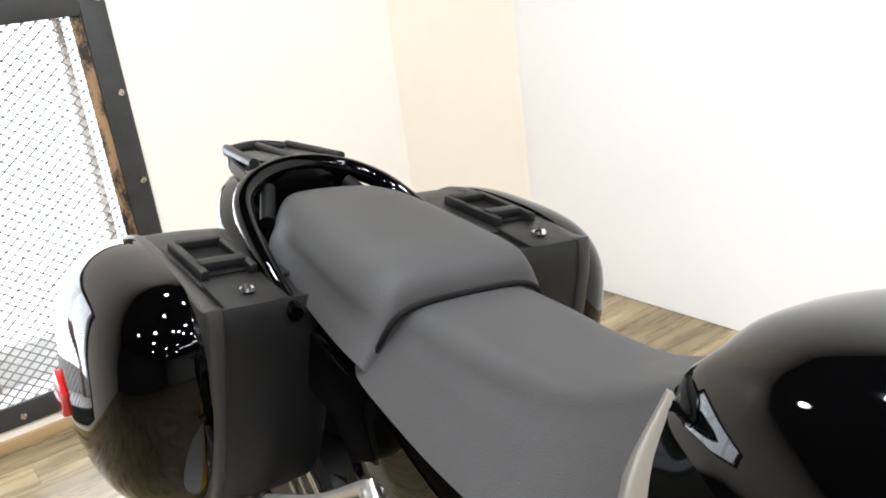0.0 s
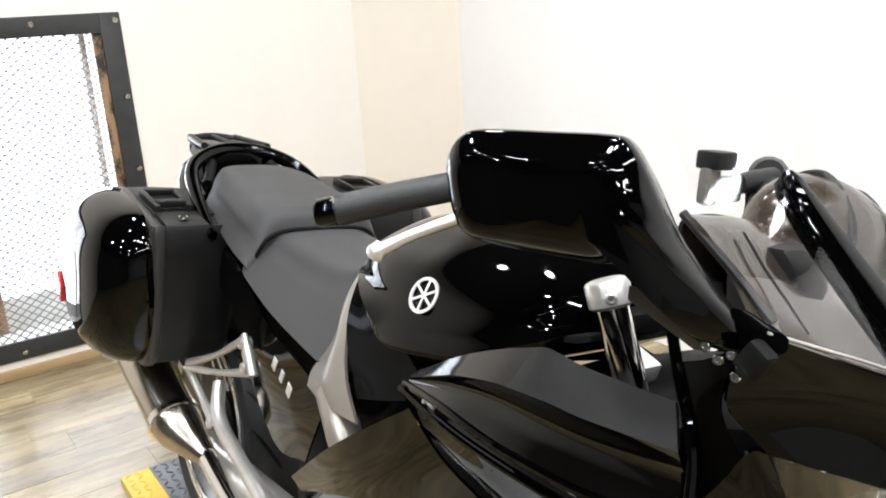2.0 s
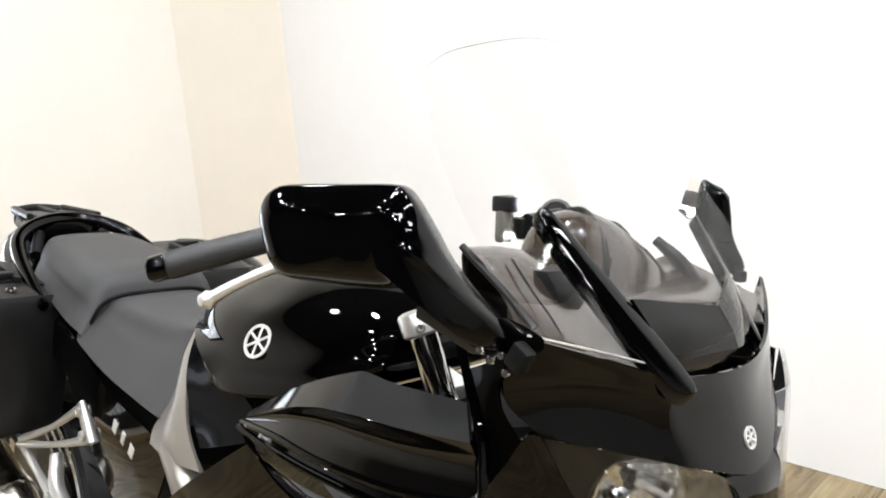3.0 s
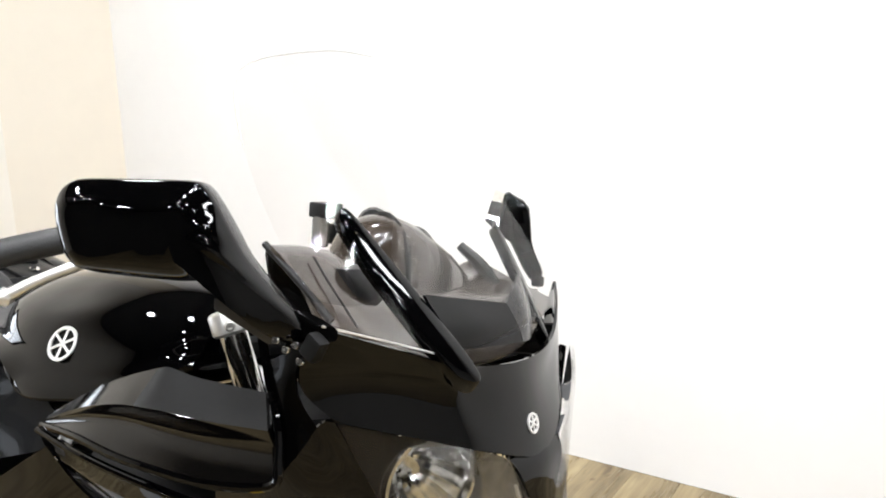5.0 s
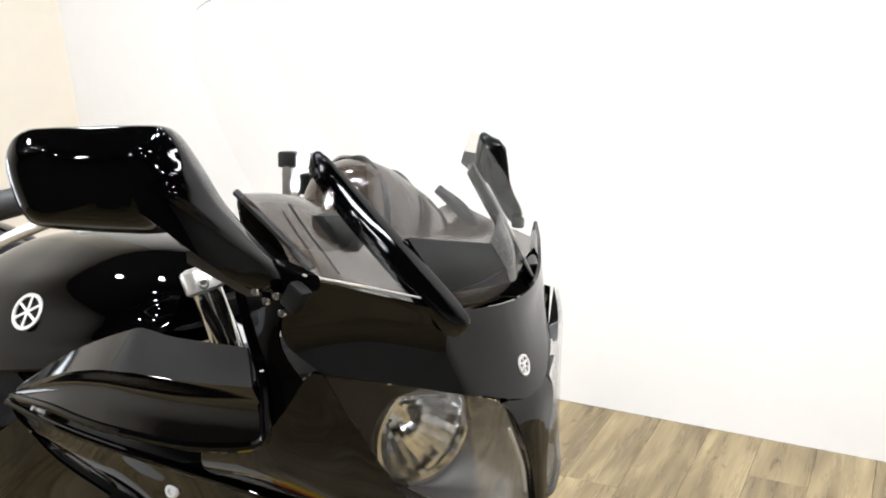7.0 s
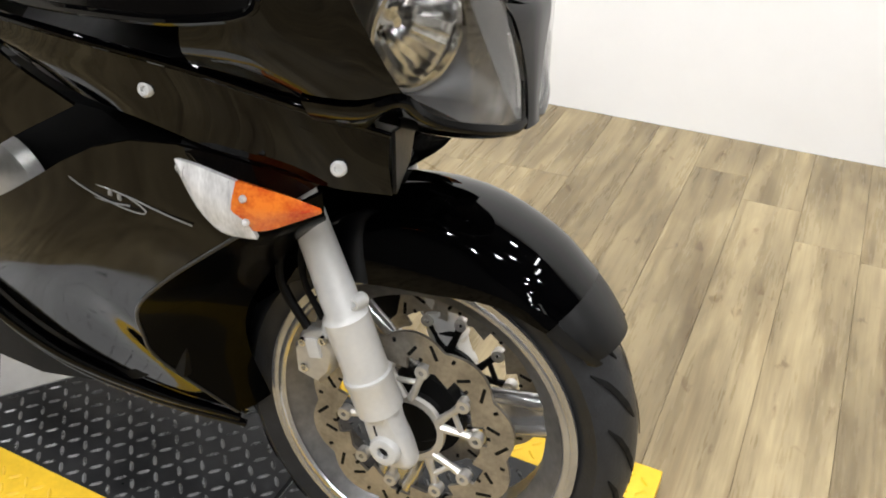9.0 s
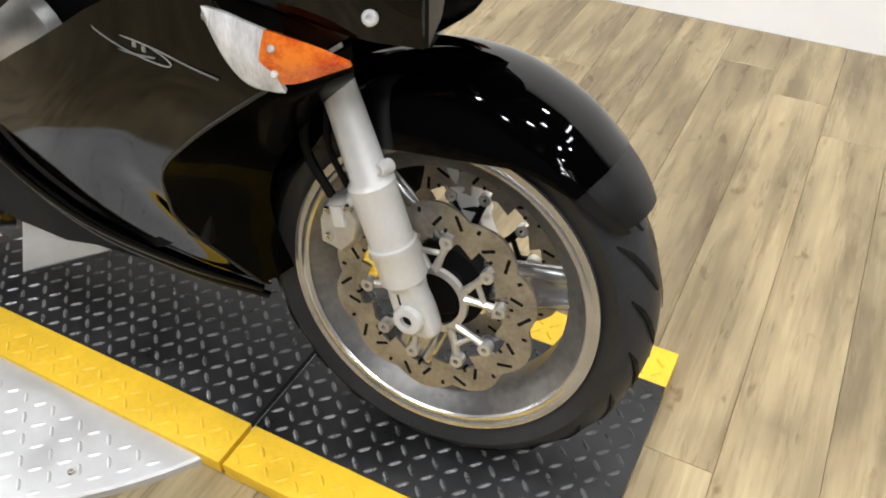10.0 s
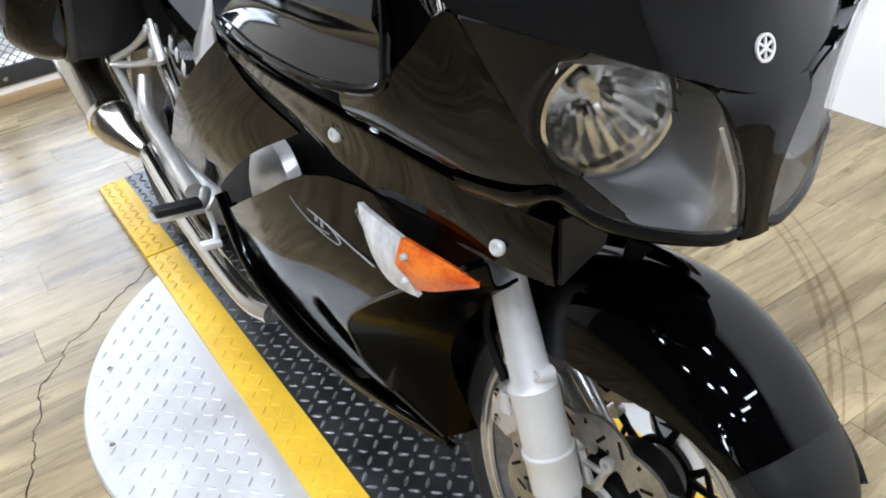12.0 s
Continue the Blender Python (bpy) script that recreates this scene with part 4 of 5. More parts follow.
    part("chin_panel", sheet([[(x, over(y, s), z) for x, y, z in r] for r in (
        [(0.765, -0.208, 0.796), (0.806, -0.182, 0.792)] + low,
        [(0.767, -0.204, 0.788), (0.809, -0.176, 0.782)] + [(x + 0.001, y - 0.002, z - 0.010) for x, y, z in low],
        [(0.765, -0.192, 0.776), (0.800, -0.160, 0.765)] + [(x - 0.020, y + 0.006, z - 0.020) for x, y, z in low],
        [(0.755, -0.165, 0.757), (0.775, -0.130, 0.745)] + [(x - 0.075, y * 0.85, z - 0.024) for x, y, z in low])], 4, 4), "gloss", bike)
    bm = bmesh.new()
    grid(bm, lens_patch(s, 70, True, 0.42, 1.0))
    bmesh.ops.recalc_face_normals(bm, faces=bm.faces)
    lamp_ = part("headlight", finish(holed(bm, s)), "lampgrey", bike, "twin headlight with grey housing behind clear lens")
    bm = bmesh.new()
    grid(bm, lens_patch(s, 70, True, 0.0, 0.42))
    part("bezel", finish(holed(bm, s)), "dark", lamp_)
    part("lens", sheet(lens_patch(s, 20), 1, 1, 0.003), "lampclear", lamp_, "clear lens", shadow=False)
    aim = bowl_aim(s)
    bowl = lathe([(0.008, -0.050), (0.020, -0.046), (0.032, -0.037), (0.042, -0.024), (0.049, -0.006), (0.0535, 0.014), (0.056, 0.017), (0.053, -0.010), (0.042, -0.034), (0.024, -0.052), (0.008, -0.057)], 30, aim)
    inv = aim.inverted()
    for e in bowl.edges:
        a, b = inv @ e.verts[0].co, inv @ e.verts[1].co
        e.smooth = abs(math.hypot(a.x, a.z) - math.hypot(b.x, b.z)) < 1e-4
    part("reflector_bowl", bowl, "reflector", lamp_, "faceted chrome reflector bowl")
    part("reflector_rim", lathe([(0.0525, 0.011), (0.0600, 0.011), (0.0600, 0.0155), (0.0570, 0.0185), (0.0530, 0.0185)], 56, aim), "chrome", lamp_)
    part("bulb_shield", moved(tube([(0, -0.050, 0), (0, -0.020, 0), (0, -0.014, 0)], [0.008, 0.008, 0.005], 16, smooth=False), aim), "chrome", lamp_)
    part("lens_edge", tube([(lens_x(y, z) - 0.006, over(y - 0.006, s), z) for y, z in ((-0.0335, 0.843), (-0.0225, 0.820), (-0.0107, 0.7935), (-0.0075, 0.768))], 0.0020, 8), "edgegrey", lamp_)
    part("adjuster_screw", lathe([(0, 0.004), (0.007, 0.004), (0.008, 0.002), (0.008, 0), (0, 0)], 16, Matrix.Translation((0.779, over(-0.174, s), 0.901)) @ Vector((0.8, s * 0.5, 0.2)).to_track_quat("Y", "Z").to_matrix().to_4x4(), False), "lampgrey", lamp_)
    part("side_panel", sheet(S([
        [(0.436, -0.281, 0.836), (0.375, -0.287, 0.795), (0.28, -0.289, 0.728), (0.132, -0.266, 0.618)],
        [(0.475, -0.266, 0.793), (0.40, -0.278, 0.748), (0.30, -0.280, 0.685), (0.155, -0.25, 0.588)],
        [(0.507, -0.232, 0.748), (0.42, -0.250, 0.698), (0.33, -0.250, 0.638), (0.185, -0.222, 0.553)]]), 4, 4), "brownblack", bike, "glossy black side fairing panel")
    lf = part("lower_fairing", sheet(S([
        [(0.27, -0.236, 0.560), (0.30, -0.206, 0.464), (0.36, -0.160, 0.378), (0.446, -0.097, 0.302), (0.53, -0.035, 0.246)],
        [(0.42, -0.250, 0.645), (0.415, -0.230, 0.545), (0.415, -0.172, 0.445), (0.458, -0.113, 0.345), (0.532, -0.045, 0.252)],
        [(0.58, -0.240, 0.728), (0.53, -0.230, 0.605), (0.472, -0.194, 0.500), (0.470, -0.133, 0.385), (0.525, -0.052, 0.258)],
        [(0.752, -0.168, 0.700), (0.645, -0.206, 0.615), (0.505, -0.184, 0.492), (0.484, -0.137, 0.382), (0.530, -0.056, 0.262)]]), 4, 4), "brownblack", bike, "glossy black lower fairing panel")
    # scoop kept dark by its unreflecting black
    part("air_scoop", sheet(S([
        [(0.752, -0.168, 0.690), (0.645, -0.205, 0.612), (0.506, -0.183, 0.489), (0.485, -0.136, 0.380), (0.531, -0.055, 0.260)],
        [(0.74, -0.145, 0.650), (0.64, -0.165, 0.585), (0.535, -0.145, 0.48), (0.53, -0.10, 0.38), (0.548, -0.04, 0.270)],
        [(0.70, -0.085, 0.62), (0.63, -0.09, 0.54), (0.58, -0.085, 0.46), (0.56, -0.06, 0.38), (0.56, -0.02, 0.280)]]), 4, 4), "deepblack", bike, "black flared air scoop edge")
    part("scoop_edge", tube([(x, (y + inset(x, z)) * -s, z) for x, y, z in ((0.735, -0.18, 0.683), (0.645, -0.2065, 0.614), (0.565, -0.201, 0.550), (0.505, -0.1845, 0.491), (0.487, -0.164, 0.437), (0.484, -0.1375, 0.381), (0.530, -0.056, 0.261))], 0.0022, 8), "greyplastic", bike)
    for k in range(2):
        part("belly_strip", tube([(x, (y + 0.012 * k) * -s, z - 0.02 * k) for x, y, z in ((0.20, -0.225, 0.55), (0.27, -0.212, 0.455), (0.34, -0.168, 0.365), (0.43, -0.100, 0.290), (0.52, -0.035, 0.238))], [0.010, 0.012, 0.012, 0.010, 0.006], 10), "gloss", bike)
    # thin line graphic on the panel
    gfx = [(0.507, -0.2435, 0.676), (0.535, -0.2425, 0.672), (0.565, -0.237, 0.664), (0.60, -0.227, 0.650), (0.628, -0.219, 0.641)]
    part("graphic_line", tube([(x, (y + 0.002 + inset(x, z)) * -s, z) for x, y, z in gfx], 0.0009, 6), "graphic", lf, "thin silver line graphic")
    part("graphic_line", tube([(x, (y + 0.002 + inset(x, z)) * -s, z) for x, y, z in ((0.507, -0.2435, 0.678), (0.512, -0.243, 0.662), (0.54, -0.240, 0.655), (0.565, -0.2365, 0.654))], 0.0010, 6), "graphic", lf)
    part("graphic_ring", tube([(0.542 + 0.040 * math.cos(k * 0.5236) - 0.004 * math.sin(k * 0.5236), (-0.2395 + 0.0078 + 0.010 * math.cos(k * 0.5236)) * -s, 0.664 - 0.014 * math.cos(k * 0.5236) + 0.009 * math.sin(k * 0.5236)) for k in range(13)], 0.0008, 6), "graphic", lf)
    for k in range(4):
        part("graphic_bar", box((0.523 + 0.011 * k, (-0.2408 + 0.0072 + 0.0012 * k) * -s, 0.6715 - 0.003 * k), (0.005, 0.0015, 0.006), 0.0005), "graphic", lf)
    # front turn signal
    sig = part("turn_signal", sheet(S([
        [(0.630, -0.2345, 0.7190), (0.632, -0.235, 0.7155), (0.634, -0.2345, 0.7110)],
        [(0.655, -0.2350, 0.7185), (0.652, -0.2370, 0.6985), (0.652, -0.2320, 0.6750)],
        [(0.686, -0.2260, 0.7095), (0.680, -0.2310, 0.6800), (0.674, -0.2240, 0.6510)],
        [(0.694, -0.2225, 0.7065), (0.700, -0.2210, 0.6700), (0.706, -0.2120, 0.6450)]]), 5, 5, 0.006), "white_lens", bike, "front turn signal, clear and amber")
    part("amber_lens", sheet(S([
        [(0.693, -0.2233, 0.7070), (0.689, -0.2275, 0.6800), (0.690, -0.2200, 0.6530)],
        [(0.715, -0.2130, 0.7015), (0.716, -0.2170, 0.6780), (0.716, -0.2080, 0.6560)],
        [(0.738, -0.1985, 0.6930), (0.740, -0.2010, 0.6790), (0.740, -0.1945, 0.6660)],
        [(0.759, -0.1820, 0.6810), (0.761, -0.1820, 0.6780), (0.760, -0.1810, 0.6750)]]), 5, 5, 0.006), "amber", sig, "amber lens half")
    part("lens_rim", tube([(x, (y + inset(x, z)) * -s, z) for x, y, z in ((0.631, -0.234, 0.712), (0.652, -0.2315, 0.6735), (0.673, -0.2235, 0.6500), (0.700, -0.2130, 0.6450))], 0.0009, 6), "edgegrey", sig)
    # bulb domes made white to draw the ceiling's glints on the lens
    for p in ((0.702, -0.2195, 0.692), (0.704, -0.2195, 0.668)):
        at = Matrix.Translation((p[0], (p[1] + 0.004) * -s, p[2])) @ Vector((0.4, s, 0.1)).to_track_quat("Y", "Z").to_matrix().to_4x4()
        part("bulb_glint", lathe([(0, 0.0052), (0.0022, 0.0048), (0.0036, 0.0030), (0.0040, 0), (0, 0)], 16, at, False), "white_lens", sig)
    for k in range(9):
        f = k / 8
        a, b = Vector((0.637 + 0.050 * f, -0.2375 + 0.012 * f, 0.716 - 0.008 * f)), Vector((0.637 + 0.034 * f, -0.2370 + 0.013 * f, 0.708 - 0.055 * f))
        part("lens_rib", tube([(q.x, (q.y + inset(q.x, q.z) - 0.0012) * -s, q.z) for q in (a, a.lerp(b, 0.5) + Vector((0, -0.0022, 0)), b)], 0.0010, 5), "clear", sig, shadow=False)
    # windscreen arms: flat blades with a rounded foot
    arm = ((0.748, -0.180, 1.113, 0.003), (0.757, -0.178, 1.103, 0.008), (0.785, -0.166, 1.067, 0.012), (0.824, -0.149, 1.021, 0.0135), (0.852, -0.136, 0.988, 0.0135), (0.868, -0.127, 0.967, 0.011), (0.872, -0.124, 0.960, 0.005)) if s < 0 else \
          ((0.7305, -0.141, 1.094, 0.003), (0.737, -0.138, 1.087, 0.008), (0.770, -0.123, 1.052, 0.011), (0.808, -0.106, 1.010, 0.012), (0.830, -0.094, 0.985, 0.011), (0.842, -0.088, 0.970, 0.005))
    part("screen_arm", loft([[(x + a * 0.004 + b * w * 0.35, (y + b * w) * -s, z + a * 0.006) for a, b in ((-1, -1), (0.4, -1.1), (1, -0.8), (1, 0.8), (0.4, 1.1), (-1, 1))] for x, y, z, w in arm], 3, 2), "gloss", bike, "glossy black windscreen arm")
    bolt((arm[1][0] + 0.008, arm[1][1] * -s, arm[1][2] - 0.006), (0.7, s * 0.2, 0.7), 0.0035, 0.003, bike, "chrome")

# wing mirrors
MIRROR_EDGE = [(0.6485, 1.110), (0.651, 1.124), (0.6575, 1.1325), (0.668, 1.136), (0.704, 1.138), (0.738, 1.1395), (0.748, 1.136), (0.757, 1.123), (0.768, 1.104), (0.781, 1.083), (0.803, 1.060), (0.827, 1.038),
               (0.826, 1.024), (0.805, 1.022), (0.784, 1.036), (0.766, 1.053), (0.752, 1.0615), (0.735, 1.0605), (0.70, 1.0615), (0.672, 1.064), (0.660, 1.0695), (0.6525, 1.086)]


def near_mirror():
    def ring_at(back, shrink, lift=0.0):
        """The outline, set back along the housing's depth and drawn in."""
        cx, cz, out = 0.716, 1.094, []
        for x, z in MIRROR_EDGE:
            r = math.hypot(x - cx, z - cz)
            k = max(0.0, 1 - shrink / r)
            xx, zz = cx + (x - cx) * k, cz + (z - cz) * k + lift * max(0.0, (z - 1.10) / 0.04)
            y = -0.4 + (xx - 0.655) * 0.611
            t = max(0.0, (xx - 0.762) / 0.065)
            back_ = back * (1 - 0.6 * min(1.0, t))
            out.append((xx - 0.034 * t - 0.52 * back_, y + 0.027 * t + 0.85 * back_, zz - 0.014 * t))
        return out
    mir = part("mirror", loft([ring_at(-0.021, 0.030), ring_at(-0.0195, 0.018, -0.002), ring_at(-0.016, 0.009, -0.006), ring_at(-0.008, 0.0025, -0.003), ring_at(0.0, 0.0), ring_at(0.022, 0.001), ring_at(0.032, 0.004), ring_at(0.033, 0.010)], 3, 3), "gloss", bike, "glossy black wing mirror housing")
    part("mirror_glass", loft([[(x, y, z) for x, y, z in ring_at(b, 0.011)] for b in (0.030, 0.0335)], 1, 2), "mirrorglass", mir)
    # hinged foot with its cover plate and small screws
    foot = part("mirror_foot", loft([[(x + a * 0.005, y + a * 0.006, z + b * h) for a, b in ((-1, -1), (1, -1), (1.3, 0), (1, 1), (-1, 1))] for x, y, z, h in
                                     ((0.790, -0.276, 1.028, 0.008), (0.800, -0.268, 1.022, 0.008), (0.809, -0.262, 1.018, 0.006))], 3, 2), "deepblack", mir, "black hinged mirror foot")
    part("hinge_plate", loft([[(x + a * 0.004, y - 0.004 + a * 0.003, z + b * 0.0045) for a, b in ((-1, -1), (1, -1), (1, 1), (-1, 1))] for x, y, z in ((0.752, -0.322, 1.042), (0.770, -0.304, 1.026), (0.782, -0.290, 1.014))], 3, 1), "greyplastic", foot)
    part("hinge_block", box((0.806, -0.272, 1.008), (0.018, 0.014, 0.022), 0.004, Matrix.Rotation(radians(30), 4, "Y")), "dark", foot)
    for q in ((0.786, -0.296, 1.014), (0.792, -0.290, 1.006), (0.797, -0.284, 1.010), (0.800, -0.281, 0.996)):
        bolt(q, (0.4, -0.9, 0.2), 0.0036, 0.004, foot, "chrome")


def far_mirror():
    """The other mirror, seen almost edge on."""
    body = [(0.6656, 0.2796, 1.1351), (0.6813, 0.2895, 1.1321), (0.6982, 0.3002, 1.1176), (0.7046, 0.3043, 1.068), (0.7131, 0.3096, 1.0435), (0.7215, 0.3149, 1.0214), (0.711, 0.3083, 1.0071), (0.6965, 0.2991, 1.0255), (0.6766, 0.2865, 1.066), (0.6618, 0.2772, 1.0774)]
    c = sum((Vector(q) for q in body), Vector()) / len(body)
    n_ = Vector((0.534, -0.845, 0))
    lay = lambda b, k: [c + (Vector(q) - c) * k + n_ * b for q in body]
    mir = part("mirror", loft([lay(-0.045, 0.85), lay(-0.040, 0.97), lay(0, 1.0), lay(0.020, 0.96), lay(0.026, 0.80)], 2, 2), "gloss", bike, "glossy black wing mirror housing")
    glass = [Vector(q) for q in ((0.6563, 0.2769, 1.1403), (0.6777, 0.2683, 1.135), (0.6686, 0.2688, 1.0775), (0.6404, 0.2805, 1.0923))]
    part("mirror_glass", loft([[q + Vector((-0.36, -0.93, 0.05)) * b for q in glass] for b in (0.0, 0.003)], 1, 1, True), "mirrorglass", mir)
    part("hinge_block", box((0.730, 0.285, 1.012), (0.016, 0.014, 0.016), 0.004), "dark", mir)
    bolt((0.738, 0.262, 0.998), (0.5, -0.8, 0.2), 0.006, 0.006, mir, "chrome")


near_mirror()
far_mirror()

cowl = part("screen_cowl", sheet([
    [(0.823, -0.140, 1.043), (0.833, -0.09, 1.036), (0.846, -0.021, 1.0265)],
    [(0.842, -0.130, 1.012), (0.850, -0.08, 1.010), (0.857, -0.012, 1.004)],
    [(0.848, -0.122, 0.990), (0.856, -0.07, 0.988), (0.861, -0.004, 0.985)]], 4, 4), "gloss", bike, "glossy black cowl below the windscreen")
# same black cowl past the fold, its wall reflection put into a grey tone
part("cowl_facet", sheet([
    [(0.8465, -0.0205, 1.0267), (0.838, 0.012, 1.042), (0.822, 0.050, 1.050)],
    [(0.8575, -0.0115, 1.004), (0.852, 0.018, 1.012), (0.834, 0.058, 1.015)],
    [(0.8615, -0.0035, 0.985), (0.856, 0.022, 0.984), (0.838, 0.062, 0.984)]], 4, 4), "reflectgrey", cowl, "black angled cowl face, toned grey for the wall's reflection")
part("windscreen", sheet([
    [(0.806, -0.258, 1.026), (0.830, -0.19, 1.004), (0.852, -0.10, 0.990), (0.860, 0, 1.0), (0.851, 0.08, 1.012), (0.847, 0.11, 1.010), (0.841, 0.138, 1.011)],
    [(0.725, -0.240, 1.095), (0.762, -0.17, 1.105), (0.782, -0.09, 1.110), (0.788, 0, 1.112), (0.784, 0.07, 1.111), (0.780, 0.10, 1.109), (0.774, 0.125, 1.107)],
    [(0.655, -0.218, 1.17), (0.688, -0.15, 1.192), (0.704, -0.08, 1.202), (0.71, 0, 1.205), (0.706, 0.06, 1.203), (0.703, 0.085, 1.201), (0.699, 0.108, 1.198)],
    [(0.606, -0.188, 1.240), (0.618, -0.14, 1.271), (0.632, -0.07, 1.286), (0.635, 0, 1.290), (0.633, 0.05, 1.287), (0.631, 0.07, 1.285), (0.627, 0.09, 1.281)]], 4, 4, 0.002), "screenplastic", bike, "tall clear windscreen", shadow=False)
part("screen_edge", tube([(0.655, -0.219, 1.17), (0.628, -0.206, 1.206), (0.606, -0.188, 1.240), (0.608, -0.172, 1.258), (0.618, -0.14, 1.271), (0.632, -0.07, 1.2865), (0.635, 0, 1.290)], [0.0004, 0.0006, 0.0010, 0.0010, 0.0007, 0.0005, 0.0003], 6), "edgegrey", bpy.data.objects["windscreen"])
# dash and instruments behind the screen
part("dash", sheet([
    [(0.797, -0.252, 1.016), (0.836, -0.14, 0.978), (0.848, 0, 0.972), (0.83, 0.10, 0.995), (0.80, 0.18, 1.008)],
    [(0.757, -0.238, 1.052), (0.757, -0.13, 1.036), (0.75, 0, 1.02), (0.75, 0.12, 1.02), (0.745, 0.18, 1.025)],
    [(0.714, -0.241, 1.083), (0.700, -0.165, 1.076), (0.67, 0, 1.04), (0.68, 0.12, 1.03), (0.69, 0.16, 1.045)],
    [(0.65, -0.165, 1.01), (0.63, -0.12, 0.99), (0.62, 0, 0.985), (0.63, 0.12, 0.99), (0.65, 0.15, 1.01)]], 4, 4), "dashbrown", bike, "dark dashboard panel, brown of the screen's reflections put into its colour")
hood_rows = [(-0.098, 1.070, 0.020), (-0.078, 1.094, 0.040), (-0.028, 1.107, 0.050), (0.045, 1.078, 0.050), (0.10, 1.046, 0.042), (0.140, 1.015, 0.025)]
hood = part("instrument_hood", loft([[(0.685 + dx * k, y, 0.985 + (zt - 0.985) * f) for k, f in ((-1, 0), (-1.0, 0.55), (-0.7, 0.9), (0, 1), (0.7, 0.9), (1.0, 0.55), (1, 0))] for y, zt, dx in hood_rows], 4, 3), "dashbrown", bike, "dark rounded instrument hood")
part("hood_rib", tube([(0.735, -0.045, 1.03), (0.728, -0.042, 1.075), (0.695, -0.036, 1.107), (0.655, -0.034, 1.09), (0.634, -0.034, 1.04)], 0.004, 8), "satin", hood)
part("hood_rib", tube([(0.735, 0.02, 1.025), (0.728, 0.024, 1.062), (0.695, 0.028, 1.090), (0.655, 0.03, 1.075), (0.634, 0.03, 1.03)], 0.003, 8), "satin", hood)
for y in (0.13,):
    part("screen_lift_arm", tube([(0.69, y, 1.066), (0.72, y + 0.01, 1.040), (0.75, y + 0.018, 1.0)], [0.006, 0.009, 0.010], 8), "satin", bike)
# thin silver tube drawn as the highlight along the screen's lower edge
part("screen_base_highlight", tube([(0.807, -0.265, 1.025), (0.828, -0.20, 1.0065), (0.846, -0.150, 0.9915)], 0.0011, 6), "cast", bike)
part("dash_seam", tube([(0.738, -0.203, 1.0725), (0.762, -0.206, 1.050), (0.785, -0.211, 1.033), (0.806, -0.217, 1.018)], 0.0011, 6), "dark", bike)
part("dash_wall_edge", tube([(0.714, -0.243, 1.084), (0.757, -0.240, 1.053), (0.793, -0.237, 1.024)], 0.0035, 8), "satin", bike)
part("dash_bracket", loft([[(x + a * 0.03, -0.15 + b * 0.02, z + c) for a, b, c in ((-1, -1, 0), (1, -1, 0), (1, 1, 0), (-1, 1, 0))] for x, z in ((0.74, 0.99), (0.735, 1.04), (0.72, 1.06))], 2, 2), "satin", bike)

# tank -------------------------------------------------------------------
def ring(x, zt, zb, wt_, wm, wb, zm, flare=0.93):
    return [(x, -wb, zb), (x, -wm, zm), (x, -wm * flare, zm + (zt - zm) * 0.5), (x, -wt_, zt - 0.012), (x, -wt_ * 0.45, zt - 0.001), (x, wt_ * 0.45, zt - 0.001), (x, wt_, zt - 0.012), (x, wm * flare, zm + (zt - zm) * 0.5), (x, wm, zm), (x, wb, zb)]


tank = part("fuel_tank", loft([ring(0.050, 0.918, 0.895, 0.045, 0.086, 0.08, 0.903), ring(0.082, 0.955, 0.890, 0.078, 0.130, 0.120, 0.904, 0.89), ring(0.14, 0.979, 0.886, 0.093, 0.167, 0.152, 0.903, 0.87), ring(0.20, 0.990, 0.866, 0.101, 0.189, 0.174, 0.896, 0.86), ring(0.26, 0.995, 0.836, 0.105, 0.197, 0.184, 0.890, 0.86), ring(0.32, 0.998, 0.838, 0.106, 0.194, 0.182, 0.895, 0.86), ring(0.42, 0.998, 0.86, 0.100, 0.180, 0.170, 0.91, 0.86), ring(0.485, 0.99, 0.89, 0.085, 0.160, 0.152, 0.925, 0.87), ring(0.515, 0.978, 0.91, 0.065, 0.138, 0.132, 0.935, 0.88)], 4, 4), "gloss", bike, "glossy black fuel tank")
cap = part("filler_cap", lathe([(0, 0.006), (0.030, 0.006), (0.033, 0.008), (0.050, 0.007), (0.054, 0.002), (0.054, -0.01), (0, -0.01)], 48, pose(0.235, 0, 0.995) @ pose(0, 0, 0, 90, 0, 0), False), "cast", tank, "silver round filler cap")
part("cap_flap", box((0.235, 0, 1.006), (0.05, 0.018, 0.004), 0.002), "cast", cap)
